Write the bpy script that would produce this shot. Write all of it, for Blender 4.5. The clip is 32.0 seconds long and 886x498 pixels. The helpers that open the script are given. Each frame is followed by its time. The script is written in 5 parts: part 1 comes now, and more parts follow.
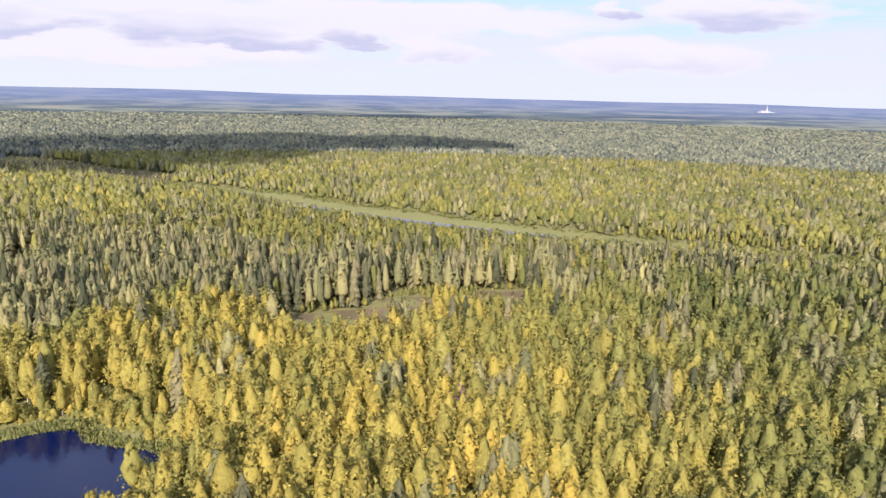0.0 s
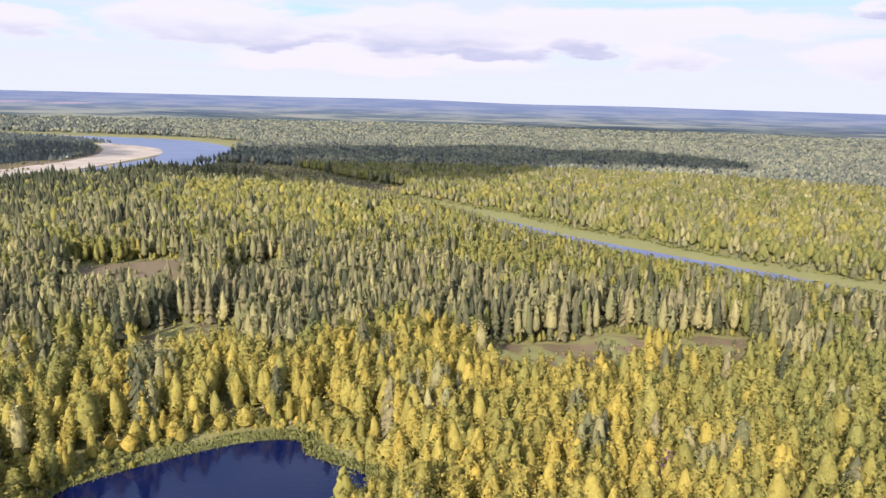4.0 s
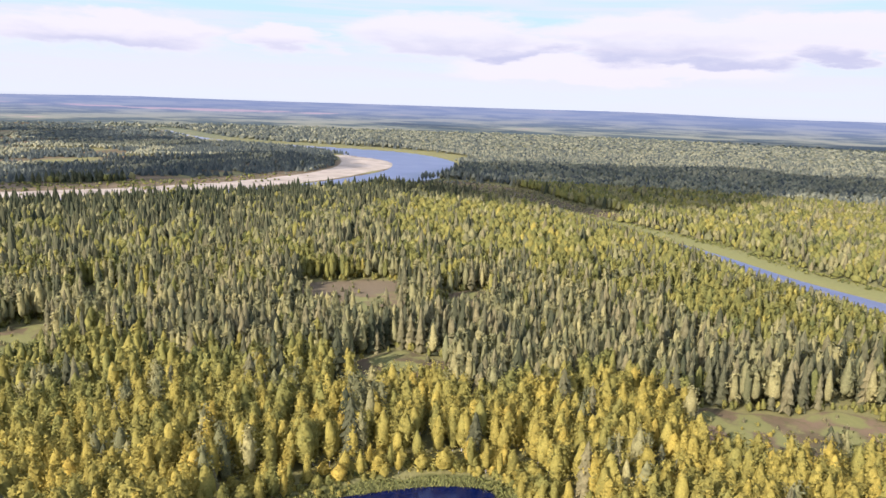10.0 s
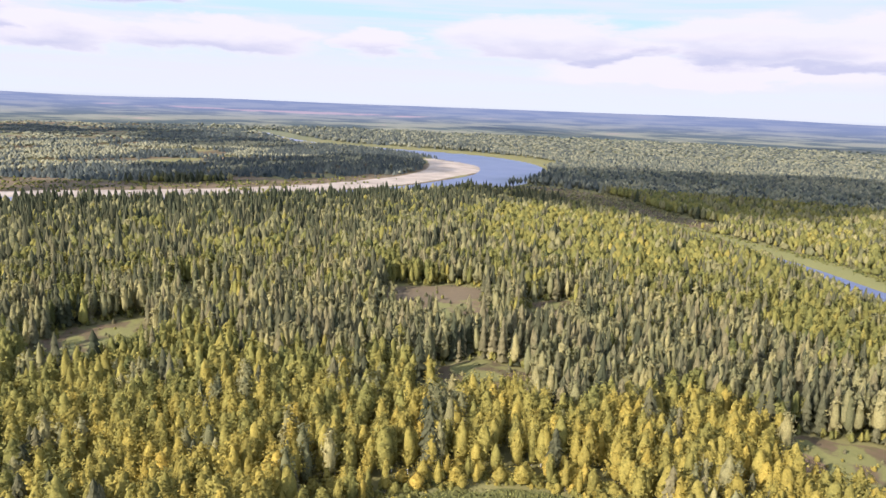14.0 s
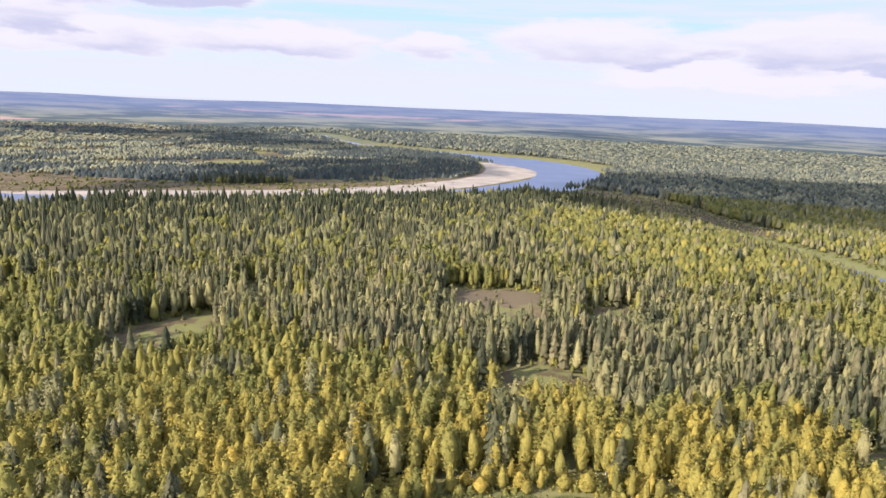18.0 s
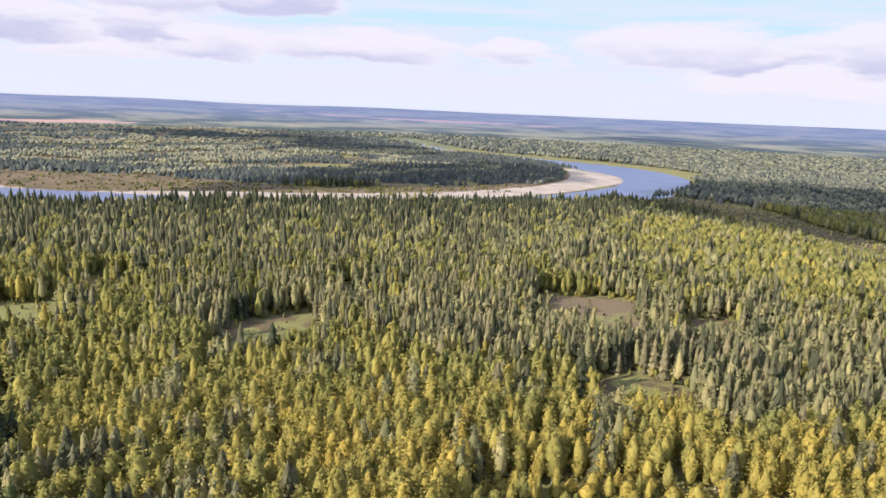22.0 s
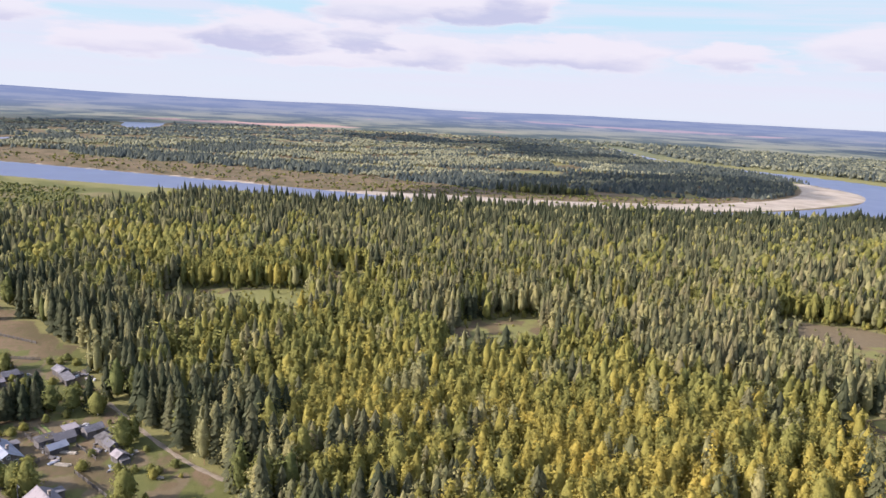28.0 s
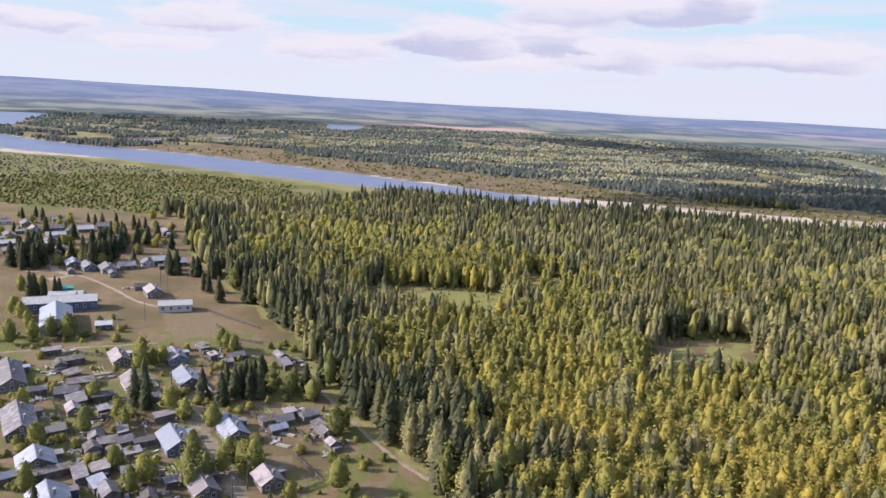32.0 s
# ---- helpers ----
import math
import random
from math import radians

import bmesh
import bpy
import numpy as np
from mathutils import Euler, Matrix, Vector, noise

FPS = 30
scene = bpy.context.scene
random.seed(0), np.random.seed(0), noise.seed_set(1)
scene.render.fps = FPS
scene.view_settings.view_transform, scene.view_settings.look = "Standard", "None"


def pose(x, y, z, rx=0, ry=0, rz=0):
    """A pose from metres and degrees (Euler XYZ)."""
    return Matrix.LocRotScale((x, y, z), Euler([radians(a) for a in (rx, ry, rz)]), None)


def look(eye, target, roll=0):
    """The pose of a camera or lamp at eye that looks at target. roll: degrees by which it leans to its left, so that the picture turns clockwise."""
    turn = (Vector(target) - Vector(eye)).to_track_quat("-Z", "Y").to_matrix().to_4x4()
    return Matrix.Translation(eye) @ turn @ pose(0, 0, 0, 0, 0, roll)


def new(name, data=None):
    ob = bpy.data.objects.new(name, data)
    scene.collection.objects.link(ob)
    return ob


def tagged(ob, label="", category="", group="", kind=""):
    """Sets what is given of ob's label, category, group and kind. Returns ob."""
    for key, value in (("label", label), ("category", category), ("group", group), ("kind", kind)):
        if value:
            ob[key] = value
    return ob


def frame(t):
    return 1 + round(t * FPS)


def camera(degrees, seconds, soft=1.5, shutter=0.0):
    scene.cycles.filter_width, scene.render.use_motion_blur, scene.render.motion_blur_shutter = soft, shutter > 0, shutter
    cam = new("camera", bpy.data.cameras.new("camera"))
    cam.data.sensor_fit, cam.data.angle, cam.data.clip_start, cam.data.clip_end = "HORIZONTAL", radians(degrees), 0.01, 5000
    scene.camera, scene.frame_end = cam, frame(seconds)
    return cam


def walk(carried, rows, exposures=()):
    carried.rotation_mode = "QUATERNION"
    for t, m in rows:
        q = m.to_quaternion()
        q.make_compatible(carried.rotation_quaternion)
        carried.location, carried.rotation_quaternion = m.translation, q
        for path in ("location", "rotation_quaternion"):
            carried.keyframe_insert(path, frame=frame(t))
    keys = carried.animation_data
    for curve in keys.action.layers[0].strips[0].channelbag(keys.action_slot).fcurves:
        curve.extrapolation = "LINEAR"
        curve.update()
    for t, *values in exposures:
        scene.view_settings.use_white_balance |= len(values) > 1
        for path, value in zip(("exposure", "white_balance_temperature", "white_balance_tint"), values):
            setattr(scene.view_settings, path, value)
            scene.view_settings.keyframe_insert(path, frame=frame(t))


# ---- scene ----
cam = camera(62.6, 32.0)
# seconds, place in metres, yaw, pitch, roll in degrees
ROWS = [
    (0.0, 0.0, 0.0, 79.0, -1.29, -11.98, -1.37),
    (0.5, 0.08, 0.34, 80.09, 0.83, -11.96, -1.4),
    (1.0, 0.17, 0.61, 81.21, 2.97, -11.92, -1.4),
    (1.5, 0.17, 0.85, 82.35, 5.12, -11.89, -1.41),
    (2.0, 0.31, 1.17, 83.4, 7.39, -11.85, -1.41),
    (2.5, 0.23, 1.38, 84.47, 9.67, -11.81, -1.46),
    (3.0, 0.25, 1.69, 85.6, 11.93, -11.8, -1.49),
    (3.5, 0.3, 2.0, 86.73, 13.98, -11.77, -1.51),
    (5.5, 0.62, 3.06, 91.48, 20.74, -11.69, -1.64),
    (6.0, 0.56, 3.36, 92.45, 21.99, -11.62, -1.67),
    (6.5, 0.56, 3.7, 93.59, 23.33, -11.59, -1.72),
    (7.0, 0.54, 3.97, 94.55, 24.69, -11.56, -1.73),
    (7.5, 0.48, 4.21, 95.47, 26.07, -11.51, -1.77),
    (8.0, 0.44, 4.43, 96.41, 27.45, -11.49, -1.78),
    (8.5, 0.38, 4.72, 97.41, 28.75, -11.48, -1.82),
    (9.0, 0.31, 4.94, 98.23, 30.09, -11.44, -1.84),
    (9.5, 0.3, 5.15, 99.08, 31.53, -11.44, -1.89),
    (10.0, 0.17, 5.48, 100.0, 33.01, -11.48, -1.91),
    (10.5, 0.24, 5.77, 100.76, 34.41, -11.47, -1.94),
    (11.0, 0.21, 6.02, 101.28, 34.89, -11.45, -1.95),
    (11.5, 0.11, 6.2, 101.56, 35.29, -11.43, -1.97),
    (12.0, -0.0, 6.51, 101.61, 35.87, -11.42, -2.0),
    (12.5, -0.16, 6.65, 101.72, 36.55, -11.41, -2.06),
    (13.0, -0.26, 6.83, 101.84, 37.36, -11.44, -2.08),
    (13.5, -0.4, 6.87, 101.76, 38.64, -11.45, -2.13),
    (14.0, -0.45, 6.94, 101.78, 39.92, -11.46, -2.16),
    (14.5, -0.56, 6.97, 101.77, 41.02, -11.48, -2.25),
    (16.5, -1.7, 5.83, 101.9, 42.42, -11.4, -2.28),
    (17.0, -2.26, 5.2, 101.82, 42.76, -11.37, -2.3),
    (17.5, -2.72, 4.5, 101.75, 43.39, -11.34, -2.31),
    (18.0, -3.28, 3.67, 101.66, 44.13, -11.33, -2.32),
    (18.5, -3.84, 2.89, 101.65, 44.8, -11.3, -2.3),
    (19.0, -4.42, 2.07, 101.6, 45.34, -11.28, -2.31),
    (19.5, -5.1, 1.14, 101.54, 45.84, -11.25, -2.31),
    (20.0, -5.78, 0.16, 101.53, 46.42, -11.24, -2.35),
    (20.5, -6.42, -0.83, 101.4, 47.03, -11.19, -2.33),
    (21.0, -7.09, -1.89, 101.31, 47.92, -11.16, -2.37),
    (21.5, -7.74, -2.95, 101.3, 49.0, -11.17, -2.38),
    (22.0, -8.41, -4.11, 101.18, 50.25, -11.16, -2.43),
    (22.5, -8.98, -5.18, 101.19, 51.57, -11.18, -2.44),
    (23.0, -9.69, -6.33, 101.12, 52.27, -11.16, -2.46),
    (23.5, -10.41, -7.54, 101.05, 53.22, -11.16, -2.49),
    (24.0, -11.06, -8.73, 100.98, 54.45, -11.16, -2.52),
    (24.5, -11.74, -9.99, 100.92, 55.74, -11.17, -2.56),
    (25.0, -12.36, -11.24, 100.88, 57.17, -11.19, -2.59),
    (25.5, -12.99, -12.43, 100.84, 58.59, -11.2, -2.62),
    (27.5, -16.07, -16.62, 100.52, 64.44, -11.27, -2.74),
    (28.0, -16.85, -17.65, 100.47, 65.95, -11.3, -2.79),
    (28.5, -17.66, -18.67, 100.45, 67.58, -11.35, -2.84),
    (29.0, -18.5, -19.63, 100.42, 69.31, -11.39, -2.88),
    (29.5, -19.39, -20.62, 100.36, 71.03, -11.45, -2.94),
    (30.0, -20.29, -21.55, 100.34, 72.82, -11.53, -2.99),
    (30.5, -21.22, -22.52, 100.27, 74.59, -11.58, -3.0),
    (31.0, -22.21, -23.49, 100.24, 76.39, -11.62, -3.02),
    (31.5, -23.14, -24.49, 100.22, 78.32, -11.65, -3.04),
    (32.0, -24.08, -25.44, 100.26, 80.33, -11.68, -3.03),
]
walk(cam, [(t, pose(x, y, z, 90 + pitch, roll, yaw)) for t, x, y, z, yaw, pitch, roll in ROWS],
     [(0.0, 1.41), (13.0, 1.41), (22.0, 1.36), (32.0, 1.28)])

# ---------------------------------------------------------------- light and sky
SUN_FROM = Vector((-0.15, -0.99, 0.0)).normalized()      # heading from which the sun shines
SUN_ELEV = radians(28)
sun_dir = (SUN_FROM * math.cos(SUN_ELEV) + Vector((0, 0, math.sin(SUN_ELEV))))
sun = new("sun", bpy.data.lights.new("sun", "SUN"))
sun.data.energy, sun.data.angle, sun.data.color = 4.3, radians(0.53), (1.0, 0.905, 0.835)
sun.matrix_world = look((0, 0, 900), Vector((0, 0, 900)) - sun_dir)

world = bpy.data.worlds.new("world")
scene.world = world
world.use_nodes = True


class Nodes:
    """A short way to write node trees."""

    def __init__(self, tree):
        self.tree = tree
        tree.nodes.clear()

    def add(self, kind, _in=None, **settings):
        n = self.tree.nodes.new(kind)
        for k, v in settings.items():
            setattr(n, k, v)
        for k, v in (_in or {}).items():
            s = n.inputs[k]
            if isinstance(v, bpy.types.NodeSocket):
                self.tree.links.new(v, s)
            else:
                s.default_value = v
        return n

    def math(self, op, a, b=0.0, c=0.0, clamp=False):
        return self.add("ShaderNodeMath", {0: a, 1: b, 2: c}, operation=op, use_clamp=clamp).outputs[0]

    def mix(self, fac, a, b, blend="MIX"):
        n = self.add("ShaderNodeMix", {0: fac, 6: a, 7: b}, data_type="RGBA", blend_type=blend, clamp_factor=True)
        return n.outputs[2]

    def ramp(self, fac, stops):
        n = self.add("ShaderNodeValToRGB", {0: fac})
        r = n.color_ramp
        while len(r.elements) < len(stops):
            r.elements.new(0.5)
        for e, (p, c) in zip(r.elements, stops):
            e.position, e.color = p, (*c, 1) if len(c) == 3 else c
        return n.outputs[0]

    def noise(self, vec, scale, detail=3.0, rough=0.55):
        return self.add("ShaderNodeTexNoise", {"Vector": vec, "Scale": scale, "Detail": detail, "Roughness": rough}).outputs[0]

    def smooth(self, x, lo, hi):
        n = self.add("ShaderNodeMapRange", {0: x, 1: lo, 2: hi}, interpolation_type="SMOOTHSTEP")
        return n.outputs[0]


# heaps of cloud low in the sky: heading, height, half-width, half-height in degrees, and how grey the base is
HEAPS_NORTH = [
    (27.7, 3.98, 4.1, 1.02, 1.0), (19.9, 4.31, 4.5, 1.08, 0.8), (12.8, 3.76, 4.7, 0.85, 0.9), (6.2, 4.23, 2.8, 0.98, 0.9),
    (3.3, 5.47, 15.0, 1.22, 0.15), (-1.2, 3.41, 3.4, 1.06, 0.45), (-14.3, 6.33, 2.0, 0.53, 1.0), (-22.8, 5.95, 5.9, 1.06, 0.9),
    (-16.8, 3.1, 6.9, 1.26, 0.4), (21.4, 2.66, 11.5, 1.02, 0.1), (32.5, 4.8, 6.9, 1.63, 0.6), (17.8, 4.9, 7.7, 1.75, 0.7),
]
HEAPS_WEST = [
    (80.5, 4.18, 6.2, 1.18, 1.0), (72.2, 5.07, 3.5, 1.3, 0.8), (63.4, 7.01, 6.1, 1.18, 0.9), (74.2, 2.96, 3.8, 0.89, 0.3),
    (66.8, 3.77, 4.2, 1.3, 0.6), (58.4, 4.09, 3.7, 1.06, 0.5), (52.8, 3.96, 3.6, 0.81, 0.4), (44.3, 4.17, 3.4, 1.02, 0.5),
    (98.3, 4.75, 5.7, 1.1, 0.6), (80.5, 4.64, 4.5, 1.42, 0.9), (70.2, 7.0, 6.1, 1.65, 0.6), (60.7, 7.53, 3.4, 1.5, 1.0),
    (89.0, 3.25, 4.5, 1.1, 0.45), (109.0, 3.71, 3.3, 0.77, 0.6), (56.4, 4.05, 7.5, 1.26, 0.7), (68.2, 3.74, 4.5, 1.26, 0.7),
    (101.0, 2.8, 3.8, 0.65, 0.3),
]


def sky_world():
    n = Nodes(world.node_tree)
    sky = n.add("ShaderNodeTexSky", sky_type="NISHITA", sun_disc=False, sun_elevation=SUN_ELEV,
                sun_rotation=math.atan2(SUN_FROM.x, SUN_FROM.y), altitude=100.0, air_density=1.0, dust_density=1.2, ozone_density=1.5)
    gen = n.add("ShaderNodeTexCoord").outputs["Generated"]
    x, y, z = n.add("ShaderNodeSeparateXYZ", {0: gen}).outputs
    turn = n.math("MULTIPLY", n.math("ARCTAN2", n.math("MULTIPLY", x, -1.0), y), 57.2958)
    lift = n.math("MULTIPLY", n.math("ARCSINE", z), 57.2958)

    def puff(across, up, detail, seed):
        """Noise over heading and height, wider than tall."""
        v = n.add("ShaderNodeCombineXYZ", {0: n.math("MULTIPLY", turn, across), 1: n.math("MULTIPLY", lift, up), 2: seed}).outputs[0]
        return n.noise(v, 1.0, detail, 0.58)

    sway = n.math("MULTIPLY_ADD", n.math("SUBTRACT", puff(0.10, 0.55, 5.0, 3.7), 0.5), 13.0, turn)
    bob = n.math("MULTIPLY_ADD", n.math("SUBTRACT", puff(0.22, 0.75, 7.0, 9.2), 0.5), 2.6, lift)
    heap, grey = 0.0, 0.0
    for az, el, w, h, dark in HEAPS_NORTH + HEAPS_WEST:
        across = n.math("MULTIPLY", n.math("SUBTRACT", sway, az), 1.0 / w)
        up = n.math("MULTIPLY", n.math("SUBTRACT", bob, el), 1.0 / h)
        dens = n.math("SUBTRACT", 1.25, n.math("SQRT", n.math("ADD", n.math("MULTIPLY", across, across), n.math("MULTIPLY", up, up))))
        heap = n.math("MAXIMUM", heap, dens)
        base = n.math("MULTIPLY", n.math("SUBTRACT", 0.35, up), dark)
        grey = n.math("MAXIMUM", grey, n.math("MULTIPLY", base, n.smooth(dens, 0.0, 0.6)))
    heap = n.smooth(heap, 0.0, 0.42)
    under = n.smooth(grey, 0.0, 0.95)
    veil = n.smooth(puff(0.045, 0.9, 5.0, 8.1), 0.36, 0.62)
    clear = n.mix(n.smooth(lift, 1.5, 6.5), (6.35, 6.75, 7.9, 1), (4.75, 6.55, 7.9, 1))
    deck = n.add("ShaderNodeCombineXYZ", {0: n.math("DIVIDE", x, n.math("ADD", n.math("MAXIMUM", z, 0.0), 0.15)), 1: n.math("DIVIDE", y, n.math("ADD", n.math("MAXIMUM", z, 0.0), 0.15)), 2: 0.0}).outputs[0]
    overhead = n.smooth(n.noise(deck, 0.9, 5.0, 0.55), 0.46, 0.60)
    blue = n.mix(1.0, sky.outputs[0], (3.4, 3.4, 3.6, 1), "MULTIPLY")
    high = n.mix(n.math("MULTIPLY", overhead, 0.85), blue, (15.0, 15.4, 17.8, 1))
    clear = n.mix(n.smooth(lift, 9.5, 24.0), clear, high)
    thin = n.mix(n.math("MULTIPLY", n.math("MULTIPLY", veil, n.smooth(lift, 18.0, 5.0)), 0.75), clear, (6.55, 6.45, 7.75, 1))
    thin = n.mix(n.math("MULTIPLY", n.smooth(lift, 2.6, 0.0), 0.6), thin, (6.45, 6.75, 7.8, 1))
    tone = n.mix(under, (7.25, 6.85, 7.8, 1), (4.75, 4.75, 6.6, 1))
    clouded = n.mix(n.math("MULTIPLY", heap, 0.9), thin, tone)
    below = n.mix(n.smooth(z, -0.004, -0.02), clouded, (2.75, 3.16, 4.21, 1))
    bg = n.add("ShaderNodeBackground", {0: below, 1: 0.05})
    n.add("ShaderNodeOutputWorld", {0: bg.outputs[0]})


sky_world()

# ---------------------------------------------------------------- plan of the land
R_GROUND, R_FAR = 2400.0, 4900.0


def rise(r):
    """The plain lifts very gently towards the horizon."""
    return 64.0 * (np.clip(r - 1800.0, 0, None) / 3100.0) ** 2


def smooth_line(points, n=8, closed=False):
    """A Catmull-Rom line through points (any number of columns)."""
    p = np.array(points, float)
    out = []
    m = len(p)
    for i in range(m if closed else m - 1):
        if closed:
            a, b, c, d = p[(i - 1) % m], p[i], p[(i + 1) % m], p[(i + 2) % m]
        else:
            a, b, c, d = p[max(i - 1, 0)], p[i], p[i + 1], p[min(i + 2, m - 1)]
        for k in range(n):
            t = k / n
            out.append(0.5 * (2 * b + (c - a) * t + (2 * a - 5 * b + 4 * c - d) * t * t + (3 * b - a - 3 * c + d) * t ** 3))
    if not closed:
        out.append(p[-1])
    return np.array(out)


def line_gap(x, y, line):
    """Distance to a line of (x, y, half-width), less the half-width: below 0 inside."""
    best = np.full(x.shape, 1e9)
    for (ax, ay, aw), (bx, by, bw) in zip(line[:-1], line[1:]):
        dx, dy = bx - ax, by - ay
        t = np.clip(((x - ax) * dx + (y - ay) * dy) / (dx * dx + dy * dy + 1e-9), 0, 1)
        best = np.minimum(best, np.hypot(x - ax - t * dx, y - ay - t * dy) - (aw + t * (bw - aw)))
    return best


def poly_gap(x, y, poly):
    """Signed distance to a closed polygon: below 0 inside."""
    best = np.full(x.shape, 1e9)
    inside = np.zeros(x.shape, bool)
    m = len(poly)
    for i in range(m):
        ax, ay = poly[i][:2]
        bx, by = poly[(i + 1) % m][:2]
        dx, dy = bx - ax, by - ay
        t = np.clip(((x - ax) * dx + (y - ay) * dy) / (dx * dx + dy * dy + 1e-9), 0, 1)
        best = np.minimum(best, np.hypot(x - ax - t * dx, y - ay - t * dy))
        cross = ((ay > y) != (by > y)) & (x < (bx - ax) * (y - ay) / (by - ay + 1e-12) + ax)
        inside ^= cross
    return np.where(inside, -best, best)


def ellipse_gap(x, y, cx, cy, rx, ry, turn=0.0):
    c, s = math.cos(radians(turn)), math.sin(radians(turn))
    u, v = (x - cx) * c + (y - cy) * s, -(x - cx) * s + (y - cy) * c
    return (np.hypot(u / rx, v / ry) - 1) * min(rx, ry)


def wobble(x, y, size, seed=0):
    """Smooth noise of about -1..1 from a few turned sine waves."""
    rng = np.random.RandomState(seed + 11)
    out = 0
    for _ in range(7):
        a, f, ph = rng.uniform(0, 6.28), rng.uniform(0.6, 1.9) * 6.28 / size, rng.uniform(0, 6.28)
        out = out + np.sin((x * math.cos(a) + y * math.sin(a)) * f + ph)
    return out / 3.2


RIVER = smooth_line([(-2100, -1150, 75), (-1600, -800, 70), (-1263, -503, 66), (-1106, -245, 66), (-940, -26, 54), (-800, 150, 38), (-648, 348, 28),
                     (-574, 580, 32), (-572, 768, 48), (-615, 900, 48), (-705, 1025, 58), (-850, 1092, 72), (-1030, 1105, 40), (-1300, 1095, 14), (-1700, 1250, 8)])
CHANNEL = smooth_line([(-240, 618, 2), (-202, 591, 4), (-159, 567, 6), (-119, 538, 9), (-62, 485, 13), (-25, 459, 15), (6, 437, 18), (46, 415, 18), (130, 377, 12), (230, 330, 8)])
LAKE = smooth_line([(-121, 121), (-118, 129), (-110, 140), (-99, 153), (-88, 161), (-81, 162), (-77, 157), (-69, 154), (-58, 151), (-57, 140), (-61, 126),
                    (-69, 116), (-82, 105), (-98, 99), (-114, 108)], 5, True)
CREEK = smooth_line([(-1350, -420, 8), (-1415, -330, 16), (-1500, -250, 16), (-1640, -170, 8)])
BEND = smooth_line([(-2090, 40, 14), (-2230, 55, 40), (-2400, 70, 44), (-2560, 40, 30)])
REACH = smooth_line([(-1700, -690, 40), (-1950, -770, 60), (-2250, -820, 75), (-2390, -840, 70)])
FAR_BAR = smooth_line([(-1990, 1330), (-2180, 1390), (-2230, 1600), (-2150, 1800), (-2080, 1700), (-2050, 1500)], 5, True)
MEADOW = smooth_line([(-300, 672, 5), (-222, 620, 9), (-142, 577, 12), (-120, 563, 12), (-83, 534, 12), (-50, 508, 10), (-17, 487, 11), (18, 464, 8), (54, 442, 7), (143, 397, 6), (230, 355, 6), (340, 300, 6), (480, 240, 6)])
BAR = smooth_line([(-790, 235), (-768, 290), (-700, 425), (-664, 560), (-668, 690), (-700, 800), (-765, 900), (-850, 985), (-870, 1000), (-762, 985), (-685, 925),
                   (-640, 800), (-612, 640), (-640, 430), (-716, 284), (-750, 225)], 5, True)
TAN = smooth_line([(-1353, -176), (-1176, -18), (-1065, 125), (-940, 290), (-800, 400), (-745, 480), (-716, 624), (-700, 720), (-640, 700), (-600, 560), (-680, 330),
                   (-800, 130), (-960, -40), (-1180, -330)], 4, True)
SCRUB = smooth_line([(-520, 690), (-500, 800), (-386, 790), (-300, 720), (-215, 670), (-250, 630), (-330, 640), (-430, 690)], 4, True)
MARSH = smooth_line([(-615, -125), (-640, -70), (-690, 0), (-740, 40), (-800, 10), (-870, -60), (-960, -160), (-1060, -330), (-1180, -520), (-900, -520), (-640, -330)], 4, True)
VILLAGE = smooth_line([(-610, -145), (-540, -112), (-474, -98), (-419, -77), (-356, -52), (-306, -27), (-288, -31), (-240, -14), (-205, 4), (-178, 6), (-165, -12), (-175, -70),
                       (-195, -140), (-290, -240), (-450, -320), (-640, -340)], 4, True)
SPIT = smooth_line([(-1250, -590), (-1165, -415), (-1085, -300), (-1050, -310), (-1085, -440), (-1150, -600)], 4, True)
BANK = [(-738, 55), (-712, 176), (-630, 306), (-558, 482), (-508, 640), (-540, 720), (-580, 760), (-600, 580), (-678, 360), (-810, 150), (-860, 40), (-790, -60), (-700, 10)]
# clearings: x, y, radii, turn
CLEARINGS = [(-250, 303, 12, 28, -40), (-190, 328, 7, 15, -35), (-302, 143, 9, 26, 0), (-160, 226, 8, 20, -33), (-389, 38, 8, 36, -17),
             (-34, 247, 9, 17, -80), (30, 283, 6, 20, -70), (-215, 285, 5, 18, -40), (-330, 215, 4, 24, -50), (-420, 105, 5, 22, -25), (-8, 268, 7, 18, -60)]


def water_gap(x, y):
    g = np.minimum(line_gap(x, y, RIVER), poly_gap(x, y, LAKE))
    for l in (CHANNEL, CREEK, BEND, REACH):
        g = np.minimum(g, line_gap(x, y, l))
    return g


def river_side(x, y):
    """Above 0 on the far, inner side of the great bend."""
    return -(poly_gap(x, y, [(-1600, -800), (-1263, -503), (-1106, -245), (-940, -26), (-800, 150), (-668, 360), (-588, 580), (-578, 768), (-615, 900), (-705, 1025), (-850, 1085),
                             (-1030, 1085), (-1300, 1060), (-1700, 1250), (-2500, 1250), (-2500, -800)]))


def clearing_gap(x, y):
    g = np.full(x.shape, 1e9)
    for cx, cy, rx, ry, turn in CLEARINGS:
        for k in (1.0, 0.97, 0.94, 0.91, 0.885):          # open ground reaches on towards the near woods
            g = np.minimum(g, ellipse_gap(x, y, cx * k, cy * k, rx, ry, turn))
    return g + 2.5 * wobble(x, y, 17, 4)


# ---------------------------------------------------------------- materials
def material(name):
    m = bpy.data.materials.new(name)
    m.use_nodes = True
    return m, Nodes(m.node_tree)


